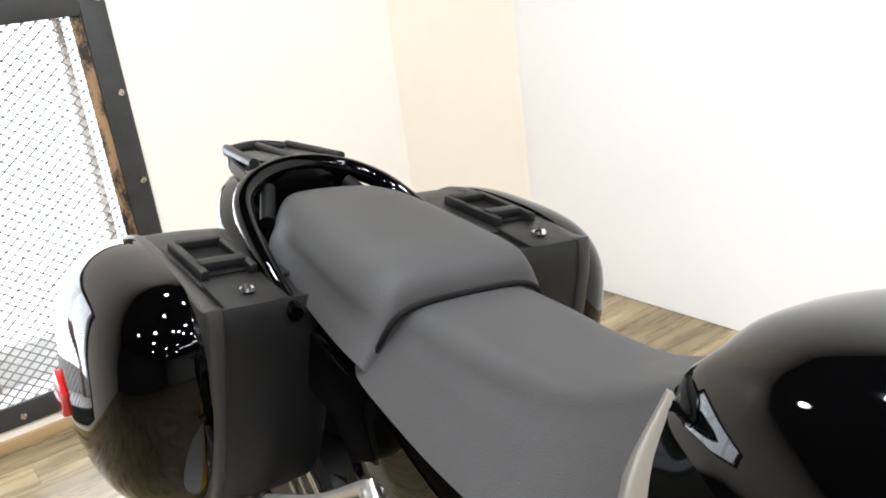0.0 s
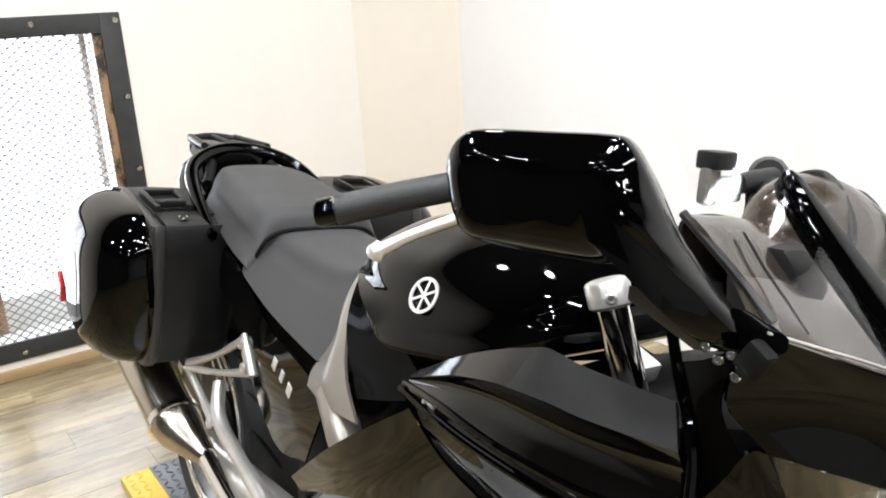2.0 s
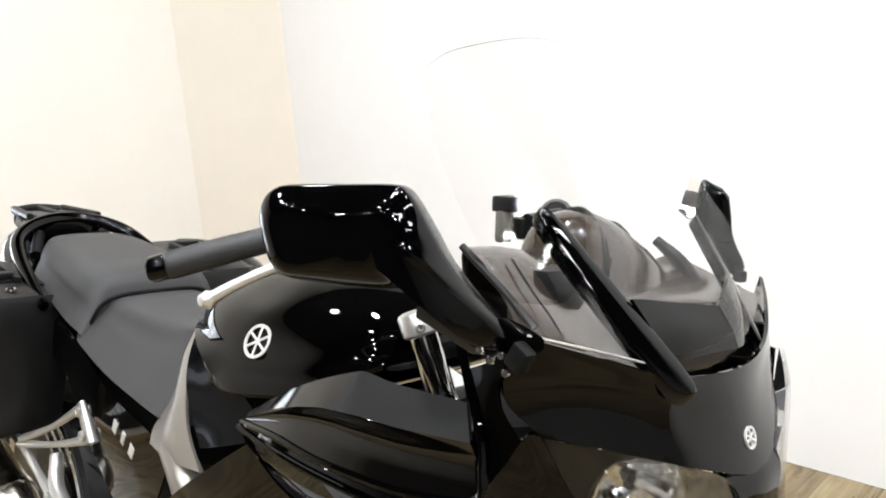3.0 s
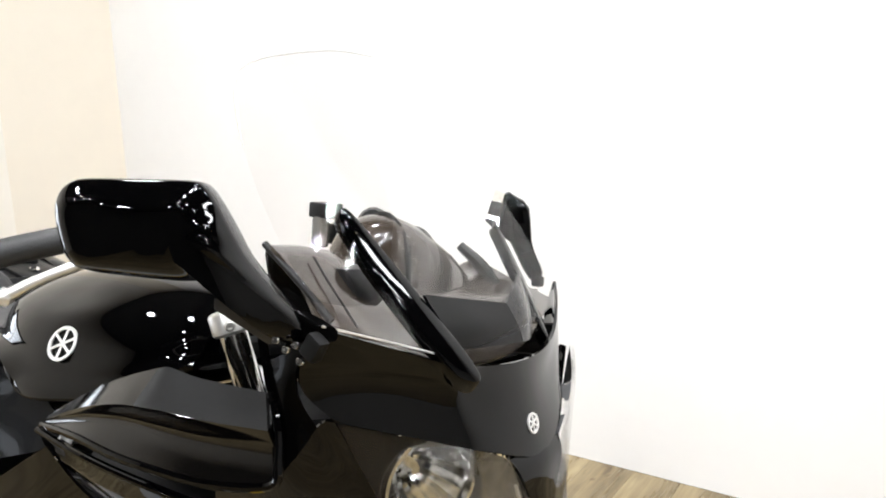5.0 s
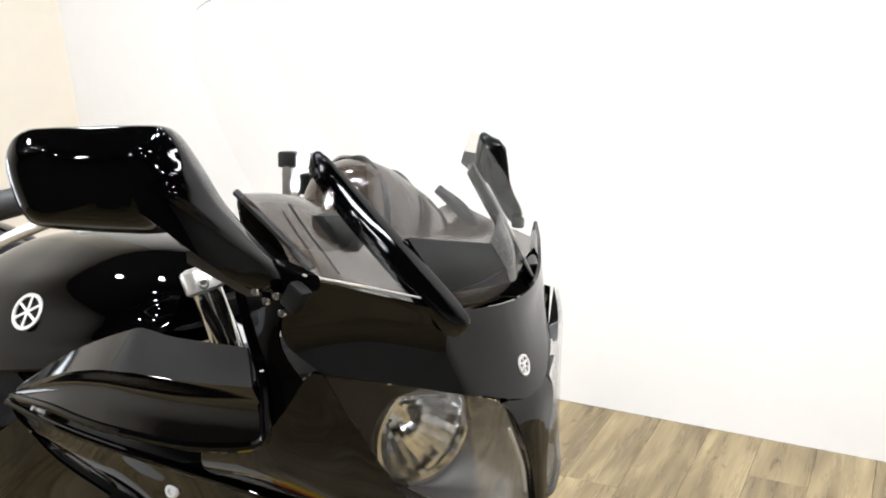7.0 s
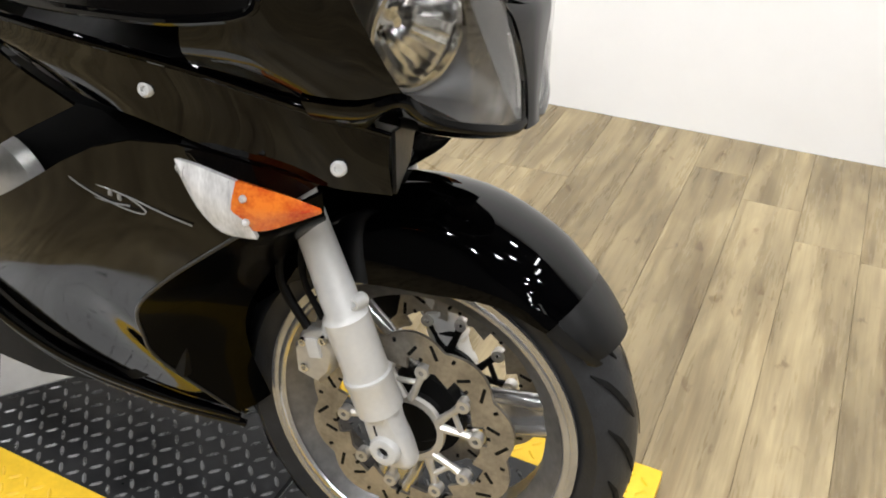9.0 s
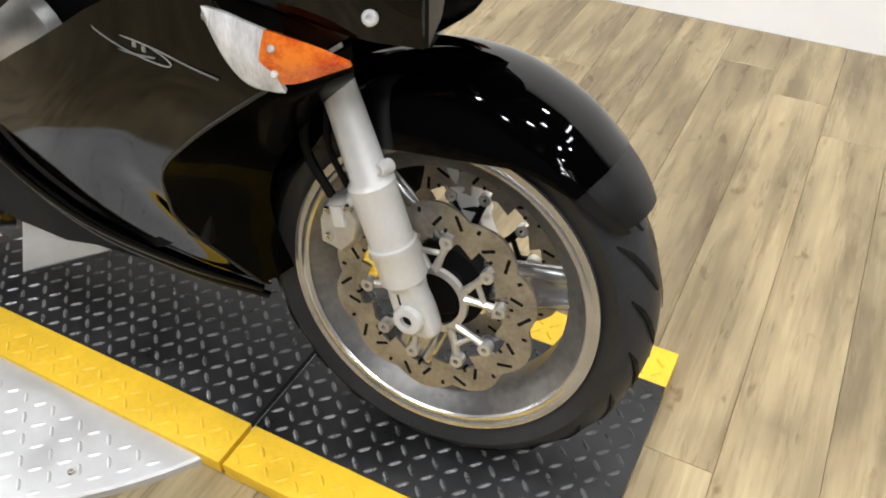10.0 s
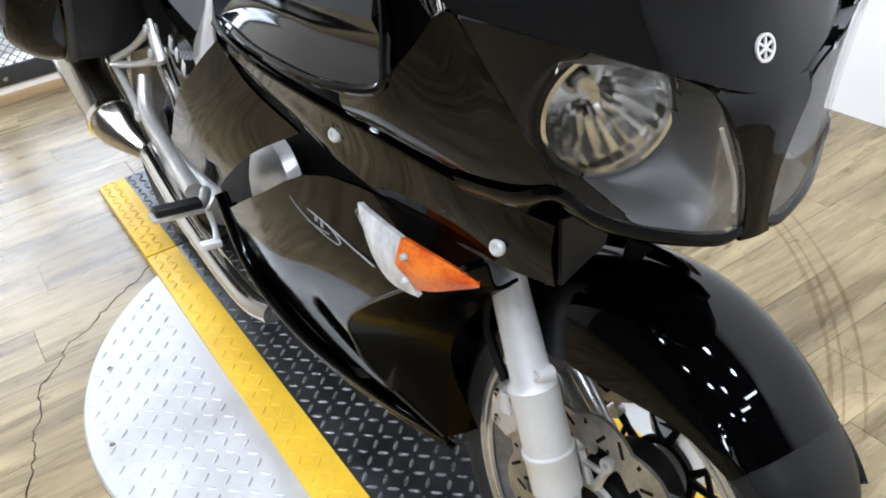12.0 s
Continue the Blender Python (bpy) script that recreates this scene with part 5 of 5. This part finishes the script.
for s in (-1, 1):
    em = Matrix.Translation((0.3155, s * 0.1885, 0.9156)) @ Vector((0.12, s, 0.52)).to_track_quat("Y", "Z").to_matrix().to_4x4()
    rg = part("emblem", lathe([(0.0188, 0), (0.0230, 0), (0.0230, 0.0022), (0.0188, 0.0022)], 40, em), "decal", tank, "round silver emblem")
    for k in range(3):
        part("emblem_bar", moved(box((0, 0.0010, 0), (0.0036, 0.0018, 0.039), 0.0008), em @ Matrix.Rotation(radians(60 * k), 4, "Y")), "decal", rg)
    part("knee_panel", sheet([[(x, y * -s, z) for x, y, z in r] for r in ([(0.072, -0.124, 0.905), (0.078, -0.152, 0.855), (0.100, -0.172, 0.80), (0.165, -0.187, 0.73)], [(0.104, -0.146, 0.908), (0.135, -0.166, 0.858), (0.175, -0.176, 0.80), (0.25, -0.194, 0.76)], [(0.145, -0.166, 0.902), (0.205, -0.176, 0.866), (0.272, -0.178, 0.826), (0.36, -0.192, 0.80)])], 4, 4), "deepblack", bike, "black knee panel")
    part("frame_trim", sheet([[(x, y * -s, z) for x, y, z in r] for r in ([(0.057, -0.113, 0.906), (0.048, -0.147, 0.84), (0.056, -0.170, 0.78), (0.008, -0.178, 0.72), (0.0, -0.182, 0.69)], [(0.064, -0.118, 0.907), (0.060, -0.152, 0.845), (0.074, -0.176, 0.785), (0.075, -0.190, 0.73), (0.085, -0.194, 0.69)], [(0.070, -0.119, 0.905), (0.076, -0.150, 0.852), (0.098, -0.172, 0.797), (0.128, -0.186, 0.745), (0.178, -0.195, 0.70)])], 4, 4, 0.005), "frame", bike, "curved grey metal frame trim")
    part("frame_spar", tube([(x, y * -s, z) for x, y, z in ((0.06, -0.172, 0.70), (0.12, -0.18, 0.66), (0.17, -0.18, 0.60))], [0.024, 0.027, 0.026], 14), "frame", bike, "grey metal frame spar")
    part("steering_yoke", box((0.50, s * 0.06, 0.930), (0.08, 0.07, 0.024), 0.008), "dark", bike) if s < 0 else None
part("frame_head", box((0.548, -0.080, 0.893), (0.045, 0.035, 0.022), 0.005, Matrix.Rotation(radians(18), 4, "Y")), "silver", bike, "silver frame head")
nf = part("nose_emblem", lathe([(0.0088, 0), (0.0112, 0), (0.0112, 0.002), (0.0088, 0.002)], 32, Matrix.Translation((0.8785, -0.002, 0.8995)) @ Vector((1, 0, 0.27)).to_track_quat("Y", "Z").to_matrix().to_4x4()), "decal", bike, "small round silver emblem")
for k in range(3):
    part("emblem_bar", moved(box((0, 0.001, 0), (0.0022, 0.0018, 0.017), 0.0006), Matrix.Translation((0.8785, -0.002, 0.8995)) @ Vector((1, 0, 0.27)).to_track_quat("Y", "Z").to_matrix().to_4x4() @ Matrix.Rotation(radians(60 * k), 4, "Y")), "decal", nf)

# seats --------------------------------------------------------------------
def seat_ring(x, zt, wt_, zb, wb, dx=0.0):
    h = zt - zb
    return [(x + dx, -wb, zb), (x + dx * 0.5, -(wt_ + (wb - wt_) * 0.55) - 0.004, zb + h * 0.45), (x, -wt_ * 1.02, zt - min(0.03, h * 0.3)), (x, -wt_ * 0.82, zt - 0.006), (x, -wt_ * 0.4, zt), (x, wt_ * 0.4, zt), (x, wt_ * 0.82, zt - 0.006), (x, wt_ * 1.02, zt - min(0.03, h * 0.3)), (x + dx * 0.5, wt_ + (wb - wt_) * 0.55 + 0.004, zb + h * 0.45), (x + dx, wb, zb)]


part("pillion_seat", loft([seat_ring(-0.715, 0.925, 0.055, 0.875, 0.06), seat_ring(-0.695, 0.948, 0.082, 0.86, 0.09), seat_ring(-0.62, 0.950, 0.104, 0.845, 0.115), seat_ring(-0.52, 0.936, 0.117, 0.835, 0.126), seat_ring(-0.44, 0.922, 0.125, 0.818, 0.134), seat_ring(-0.385, 0.914, 0.125, 0.805, 0.138), seat_ring(-0.355, 0.904, 0.119, 0.796, 0.137), seat_ring(-0.340, 0.884, 0.112, 0.790, 0.134), seat_ring(-0.336, 0.84, 0.106, 0.788, 0.129)], 3, 3), "seat", bike, "grey-black vinyl pillion seat")
part("rider_seat", loft([seat_ring(-0.365, 0.858, 0.092, 0.785, 0.130), seat_ring(-0.335, 0.866, 0.103, 0.775, 0.139), seat_ring(-0.25, 0.860, 0.104, 0.756, 0.146), seat_ring(-0.17, 0.852, 0.100, 0.742, 0.152), seat_ring(-0.09, 0.852, 0.093, 0.730, 0.156, 0.01), seat_ring(-0.03, 0.868, 0.082, 0.720, 0.160, 0.03), seat_ring(0.02, 0.890, 0.074, 0.725, 0.160, 0.02), seat_ring(0.050, 0.905, 0.06, 0.80, 0.12)], 3, 3), "seat", bike, "grey-black vinyl rider seat")

# dark tube laid in as the shade line where the pillion overhangs
part("seat_shade_line", tube([(-0.350, -0.138, 0.795), (-0.338, -0.128, 0.825), (-0.332, -0.110, 0.854), (-0.330, -0.075, 0.867), (-0.330, 0, 0.869), (-0.330, 0.075, 0.867), (-0.332, 0.110, 0.854), (-0.338, 0.128, 0.825), (-0.350, 0.138, 0.795)], 0.004, 8, 4), "dark", bike, "dark strip for the shade line under the pillion seat's edge")

# tail ---------------------------------------------------------------------
part("tail_cowl", loft([ring(-0.38, 0.80, 0.68, 0.10, 0.148, 0.12, 0.76), ring(-0.50, 0.835, 0.70, 0.10, 0.145, 0.12, 0.79), ring(-0.65, 0.88, 0.745, 0.10, 0.142, 0.11, 0.83), ring(-0.80, 0.925, 0.80, 0.09, 0.134, 0.10, 0.87), ring(-0.90, 0.95, 0.85, 0.06, 0.10, 0.07, 0.90), ring(-0.95, 0.955, 0.90, 0.03, 0.06, 0.04, 0.925)], 3, 3), "gloss", bike, "glossy black tail cowl")
rail_pts = [(-0.47, -0.168, 0.835), (-0.56, -0.160, 0.868), (-0.66, -0.146, 0.908), (-0.725, -0.126, 0.94), (-0.765, -0.085, 0.962), (-0.785, -0.03, 0.974), (-0.785, 0.03, 0.974), (-0.765, 0.085, 0.962), (-0.725, 0.126, 0.94), (-0.66, 0.146, 0.908), (-0.56, 0.160, 0.868), (-0.47, 0.168, 0.835)]
part("grab_rail", tube(rail_pts, [0.010, 0.0135, 0.0150, 0.0155, 0.0165, 0.0165, 0.0165, 0.0165, 0.0155, 0.0150, 0.0135, 0.010], 14, 4), "gloss", bike, "glossy black grab rail")
rack = part("luggage_rack", sheet([[(-0.775, -0.10, 0.970), (-0.775, 0, 0.984), (-0.775, 0.10, 0.970)], [(-0.81, -0.085, 0.976), (-0.81, 0, 0.988), (-0.81, 0.085, 0.976)]], 3, 4, 0.012), "gloss", bike, "black rear luggage rack")
for y0, y1 in ((-0.078, -0.058), (0.0, 0.0), (0.078, 0.058)):
    part("rack_bar", tube([(-0.79, y0, 0.982), (-0.955, y1, 0.988)], 0.0085, 10, smooth=False), "satin", rack)
part("rack_bar", tube([(-0.952, -0.062, 0.984), (-0.962, 0, 0.990), (-0.952, 0.062, 0.984)], 0.009, 10), "satin", rack)
part("rack_plate", box((-0.875, 0, 0.981), (0.155, 0.118, 0.006), 0.002), "greyplastic", rack)
part("rack_underside", loft([[(x, a * w, z + b) for a, b in ((-1, 0), (-0.6, -0.03), (0.6, -0.03), (1, 0), (0.6, 0.012), (-0.6, 0.012))] for x, w, z in ((-0.77, 0.10, 0.955), (-0.86, 0.09, 0.962), (-0.95, 0.06, 0.975))], 3, 2), "gloss", rack)
for s in (-1, 1):
    part("tail_stay", tube([(-0.70, s * 0.10, 0.905), (-0.76, s * 0.07, 0.945)], 0.012, 10, smooth=False), "dark", bike)
    part("side_cover", sheet([[(x, y * -s, z) for x, y, z in r] for r in ([(-0.44, -0.150, 0.745), (-0.32, -0.160, 0.640), (-0.16, -0.164, 0.525), (-0.03, -0.166, 0.545)], [(-0.40, -0.156, 0.772), (-0.25, -0.170, 0.69), (-0.09, -0.176, 0.61), (0.01, -0.175, 0.60)], [(-0.355, -0.153, 0.79), (-0.17, -0.174, 0.735), (-0.01, -0.178, 0.705), (0.055, -0.176, 0.68)])], 4, 4), "gloss", bike, "glossy black side cover")
    # slanted badge bars
    for k, (u, v, w) in enumerate(((-0.135, 0.68, 0.018), (-0.105, 0.668, 0.014), (-0.075, 0.654, 0.020))):
        part("badge_bar", box((u, s * 0.1775, v), (w * 0.8, 0.002, 0.024), 0.0006, Matrix.Rotation(radians(28), 4, "Y")), "decal", bike)

# engine and frame behind the panels
part("engine_block", loft([[(x, -w, z0), (x, -w, z1), (x, w, z1), (x, w, z0)] for x, w, z0, z1 in ((-0.12, 0.11, 0.30, 0.62), (0.05, 0.13, 0.28, 0.66), (0.25, 0.14, 0.28, 0.70), (0.42, 0.12, 0.32, 0.70), (0.48, 0.08, 0.36, 0.62))], 2, 2), "dark", bike, "dark engine block")
part("engine_cover", lathe([(0, -0.03), (0.05, -0.03), (0.075, -0.018), (0.08, 0), (0, 0)], 32, Matrix.Translation((0.30, -0.168, 0.585)), False), "cast", bike, "silver engine cover")
part("radiator", box((0.52, 0, 0.52), (0.04, 0.24, 0.34), 0.006, Matrix.Rotation(radians(12), 4, "Y")), "dark", bike)
part("fairing_core", loft([[(x, -w, z0), (x, -w, z1), (x, w, z1), (x, w, z0)] for x, w, z0, z1 in ((0.42, 0.19, 0.74, 0.83), (0.55, 0.20, 0.76, 0.86), (0.66, 0.18, 0.75, 0.89), (0.735, 0.12, 0.77, 0.90))], 2, 2), "dark", bike)
part("belly_pan", loft([[(x, -w, z0 + 0.05), (x, -w * 0.6, z0), (x, w * 0.6, z0), (x, w, z0 + 0.05), (x, w, z1), (x, -w, z1)] for x, w, z0, z1 in ((-0.15, 0.06, 0.22, 0.30), (0.10, 0.085, 0.20, 0.32), (0.35, 0.07, 0.215, 0.33), (0.53, 0.03, 0.25, 0.31))], 3, 2), "gloss", bike, "black belly pan")
part("frame_box", box((-0.28, 0, 0.62), (0.42, 0.20, 0.20), 0.02), "dark", bike)

# rear hangers, pegs, exhaust, swingarm
for s in (-1, 1):
    Y = lambda y: y * -s
    hang = part("peg_hanger", tube([(-0.305, Y(-0.158), 0.672), (-0.42, Y(-0.175), 0.604), (-0.552, Y(-0.192), 0.545)], [0.010, 0.0062, 0.009], 10), "cast", bike, "polished silver pillion peg hanger")
    part("hanger_arm", tube([(-0.265, Y(-0.163), 0.618), (-0.40, Y(-0.178), 0.574), (-0.555, Y(-0.192), 0.535)], [0.010, 0.0058, 0.009], 10), "cast", hang)
    part("hanger_plate", tube([(-0.308, Y(-0.158), 0.678), (-0.285, Y(-0.161), 0.648), (-0.260, Y(-0.164), 0.612)], [0.012, 0.015, 0.012], 10), "cast", hang)
    for p in ((-0.300, -0.172, 0.664), (-0.270, -0.178, 0.626)):
        bolt((p[0], Y(p[1]), p[2]), (0, s, 0), 0.011, 0.006, hang, "cast")
    part("pillion_peg", tube([(-0.552, Y(-0.190), 0.545), (-0.575, Y(-0.205), 0.575)], 0.013, 10, smooth=False), "satin", hang)
    part("hanger_strut", tube([(-0.535, Y(-0.190), 0.535), (-0.47, Y(-0.186), 0.495), (-0.412, Y(-0.182), 0.464)], [0.010, 0.008, 0.011], 8), "cast", hang)
    bolt((-0.414, Y(-0.190), 0.464), (0, s, 0), 0.012, 0.006, hang, "cast")
    part("frame_bracket", tube([(-0.46, Y(-0.155), 0.53), (-0.41, Y(-0.172), 0.47), (-0.28, Y(-0.172), 0.43), (-0.14, Y(-0.172), 0.40)], [0.013, 0.016, 0.014, 0.018], 10), "cast", bike, "silver frame bracket")
    part("swingarm", tube([(-0.12, Y(-0.12), 0.36), (-0.45, Y(-0.125), 0.33), (-0.76, Y(-0.12), 0.31)], [0.035, 0.035, 0.03], 10), "cast", bike, "cast swingarm")
    ex = part("muffler", tube([(-0.50, Y(-0.163), 0.347), (-0.515, Y(-0.168), 0.35), (-0.575, Y(-0.195), 0.385), (-0.60, Y(-0.202), 0.398), (-0.95, Y(-0.232), 0.555), (-1.0, Y(-0.235), 0.578), (-1.005, Y(-0.235), 0.58)], [0.022, 0.026, 0.052, 0.056, 0.058, 0.05, 0.03], 28, smooth=False), "steel", bike, "brushed steel muffler with tapered cone")
    part("exhaust_pipe", tube([(-0.505, Y(-0.164), 0.348), (-0.35, Y(-0.165), 0.315), (-0.18, Y(-0.165), 0.285), (0.02, Y(-0.150), 0.25), (0.10, Y(-0.13), 0.25)], 0.0205, 16), "chrome", ex)
    part("muffler_band", lathe([(0.054, -0.008), (0.0595, -0.008), (0.0595, 0.008), (0.054, 0.008)], 28, Matrix.Translation((-0.605, Y(-0.2025), 0.4)) @ Vector((-0.35, Y(-0.03), 0.157)).to_track_quat("Y", "Z").to_matrix().to_4x4()), "chrome", ex)
    peg = part("rider_peg", box((-0.035, Y(-0.232), 0.428), (0.028, 0.082, 0.014), 0.005), "satin", bike, "rider footpeg with black rubber top")
    part("peg_plate", box((-0.035, Y(-0.234), 0.417), (0.034, 0.090, 0.008), 0.003), "cast", peg)
    part("peg_bracket", tube([(-0.09, Y(-0.165), 0.42), (-0.06, Y(-0.178), 0.420), (-0.035, Y(-0.195), 0.418)], 0.010, 10), "cast", peg)
    part("brake_pedal", tube([(-0.05, Y(-0.175), 0.40), (-0.01, Y(-0.18), 0.385), (0.022, Y(-0.188), 0.374)], [0.007, 0.005, 0.007], 8), "cast", bike, "silver pedal")
    part("pedal_pad", box((0.024, Y(-0.200), 0.374), (0.02, 0.036, 0.012), 0.004), "silver", bike)

# handlebars, steered with the fork ------------------------------------------
MIRROR = Matrix.Rotation(radians(0), 4, "Z") @ Matrix.Diagonal((1, -1, 1, 1))
BAR = [(0.386, -0.346, 1.035), (0.418, -0.300, 1.051), (0.450, -0.254, 1.066)]


def bar_part(name, bm, material, label=""):
    b2 = bm.copy()
    bmesh.ops.transform(b2, matrix=MIRROR, verts=b2.verts)
    bmesh.ops.reverse_faces(b2, faces=b2.faces)
    part(name, b2, material, bike, label)
    return part(name, bm, material, bike, label)


bar_part("grip", tube([BAR[0], (0.391, -0.339, 1.037), BAR[1], BAR[2]], [0.0148, 0.0155, 0.0150, 0.0145], 16), "grip", "black rubber handlebar grip")
bar_part("bar_end", tube([(0.374, -0.363, 1.029), (0.3765, -0.3595, 1.030), (0.385, -0.347, 1.0345)], [0.011, 0.0145, 0.0145], 16, smooth=False), "gloss", "black bar end weight")
bar_part("switch_housing", tube([(0.450, -0.254, 1.066), (0.455, -0.247, 1.068), (0.470, -0.226, 1.074), (0.482, -0.208, 1.078)], [0.019, 0.024, 0.026, 0.019], 14, smooth=False), "satin", "black switch housing")
bar_part("handlebar", tube([(0.475, -0.22, 1.075), (0.505, -0.17, 1.065), (0.53, -0.125, 1.02)], [0.012, 0.014, 0.018], 12), "satin", "black handlebar")
bar_part("lever", tube([(0.458, -0.337, 1.010), (0.478, -0.312, 1.028), (0.508, -0.270, 1.050), (0.528, -0.232, 1.066), (0.515, -0.205, 1.076)], [0.007, 0.0058, 0.0065, 0.009, 0.012], 10), "cast", "silver hand lever")
bar_part("lever_ball", lathe([(0, -0.010), (0.006, -0.0085), (0.010, 0), (0.006, 0.0085), (0, 0.010)], 16, Matrix.Translation((0.455, -0.339, 1.008)), False), "cast")
bar_part("master_cylinder", tube([(0.497, -0.195, 1.076), (0.500, -0.12, 1.070)], 0.013, 12, smooth=False), "satin")
resv = part("fluid_reservoir", box((0.485, 0.088, 1.066), (0.019, 0.022, 0.046), 0.007), "resin", bike, "grey brake fluid reservoir with black lid")
part("reservoir_lid", box((0.485, 0.097, 1.096), (0.032, 0.038, 0.022), 0.004), "satin", resv)
part("reservoir_bracket", box((0.487, 0.122, 1.062), (0.024, 0.026, 0.030), 0.005), "satin", resv)
part("hose_joint", tube([(0.490, 0.13, 1.075), (0.495, 0.15, 1.070), (0.500, 0.155, 1.045), (0.50, 0.15, 1.01)], 0.008, 10), "satin", resv)
part("kill_switch", box((0.462, -0.237, 1.097), (0.009, 0.008, 0.008), 0.002), "redplastic", bike, "red kill switch")

# ---------- panniers ----------
OUT = [(-0.478, 0.842), (-0.492, 0.70), (-0.53, 0.585), (-0.59, 0.545), (-0.78, 0.548), (-0.875, 0.595), (-0.92, 0.69), (-0.915, 0.79), (-0.865, 0.862), (-0.78, 0.888), (-0.62, 0.872), (-0.51, 0.853)]


LID = [(-0.487, 0.775), (-0.492, 0.69), (-0.525, 0.605), (-0.59, 0.553), (-0.69, 0.537), (-0.79, 0.552), (-0.875, 0.603), (-0.922, 0.69), (-0.917, 0.785), (-0.87, 0.855), (-0.78, 0.888), (-0.66, 0.884), (-0.56, 0.866), (-0.507, 0.83)]


def pannier(s):
    pn = empty("pannier", "glossy black hard pannier hung on the motorcycle side", "pannier", BIKE @ Matrix.Translation((0.075, 0, 0.030) if s > 0 else (0, 0, 0)), "motorcycle panniers")
    Y = lambda y: y * -s

    def ringy(y, k, dz=0.0, cx=-0.70, cz=0.715):
        return [(cx + (x - cx) * k, Y(y), cz + dz + (z - cz) * k) for x, z in OUT]
    def lidring(y, k, cx=-0.70, cz=0.712):
        return [(cx + (x - cx) * k, Y(y), cz + (z - cz) * k) for x, z in LID]
    part("case", loft([ringy(-0.112, 0.93), ringy(-0.122, 0.975), ringy(-0.19, 1.0), ringy(-0.255, 1.0), ringy(-0.262, 0.985)], 2, 3), "satin", pn, "matt black pannier case")
    part("seam_band", loft([ringy(-0.258, 1.0), ringy(-0.262, 1.018), ringy(-0.276, 1.018), ringy(-0.280, 1.0)], 2, 3), "greyplastic", pn)
    part("lid", loft([lidring(-0.278, 1.012), lidring(-0.292, 1.012), lidring(-0.314, 0.99), lidring(-0.337, 0.935), lidring(-0.357, 0.85), lidring(-0.373, 0.74), lidring(-0.384, 0.60), lidring(-0.391, 0.42), lidring(-0.393, 0.2)], 3, 3), "gloss", pn, "glossy black pannier lid")

    part("reflector", box((-0.795, Y(-0.387), 0.672), (0.06, 0.022, 0.045), 0.005, Matrix.Rotation(radians(20), 4, "Y")), "red", pn, "red reflector")
    part("latch_plate", box((-0.525, Y(-0.212), 0.858), (0.085, 0.085, 0.010), 0.003, Matrix.Rotation(radians(10), 4, "Y")), "satin", pn)
    bolt((-0.516, Y(-0.212), 0.862), (-0.15, 0, 1), 0.011, 0.008, pn, "chrome", "lock_barrel")
    part("top_plate", box((-0.640, Y(-0.195), 0.872), (0.170, 0.125, 0.008), 0.004, Matrix.Rotation(radians(7), 4, "Y")), "satin", pn)
    part("handle_well", box((-0.635, Y(-0.212), 0.874), (0.11, 0.062, 0.012), 0.003, Matrix.Rotation(radians(7), 4, "Y")), "dark", pn)
    for y in (-0.180, -0.246):
        part("handle_rail", box((-0.635, Y(y), 0.882), (0.135, 0.012, 0.016), 0.004, Matrix.Rotation(radians(7), 4, "Y")), "satin", pn)
    part("handle", box((-0.60, Y(-0.212), 0.882), (0.022, 0.064, 0.014), 0.005, Matrix.Rotation(radians(7), 4, "Y")), "satin", pn)
    part("handle", box((-0.690, Y(-0.212), 0.892), (0.022, 0.064, 0.014), 0.005, Matrix.Rotation(radians(7), 4, "Y")), "satin", pn)


pannier(-1)
pannier(1)

# ---------- floor planks, laid towards the side wall ----------
def planks():
    W, L, G = 0.152, 1.22, 0.0007
    me = {}
    rnd = random.Random(4)
    i = 0
    x = XB
    while x < X1:
        y = Y0 - rnd.random() * L
        while y < 1.775:
            a, b = max(y, Y0), min(y + L, 1.775)
            if b - a > 0.05:
                key = round(b - a, 1)
                ln = b - a
                if key not in me:
                    bm = bmesh.new()
                    bmesh.ops.create_cube(bm, size=1, matrix=Matrix.Diagonal((W - G, key - G, 0.004, 1)))
                    bmesh.ops.bevel(bm, geom=[e for e in bm.edges if all(v.co.z > 0 for v in e.verts)], offset=0.0005, segments=1, affect="EDGES")
                    me[key] = bpy.data.meshes.new("plank")
                    bm.to_mesh(me[key])
                    bm.free()
                    me[key].materials.append(M["plank"])
                ob = new("plank", me[key])
                ob.parent = floor
                ob.location = (x + W / 2, (a + b) / 2, FLOOR - 0.002)
                ob.scale = (1, ln / key, 1)
            y += L
        x += W


planks()
crack_pts = [(-0.75, -0.10), (-0.662, -0.197), (-0.625, -0.262), (-0.581, -0.312), (-0.545, -0.345), (-0.521, -0.401), (-0.455, -0.437), (-0.399, -0.489), (-0.325, -0.500), (-0.26, -0.527), (-0.19, -0.538), (-0.123, -0.564), (-0.02, -0.60)]
rnd = random.Random(8)
for (xa, ya), (xb, yb) in zip(crack_pts, crack_pts[1:]):
    pts = [(xa + (xb - xa) * k / 5 + (rnd.uniform(-0.006, 0.006) if 0 < k < 5 else 0), ya + (yb - ya) * k / 5 + (rnd.uniform(-0.006, 0.006) if 0 < k < 5 else 0), FLOOR) for k in range(6)]
    part("crack", tube(pts, [rnd.uniform(0.0008, 0.002) for k in range(6)], 6, smooth=False), "dark", floor)
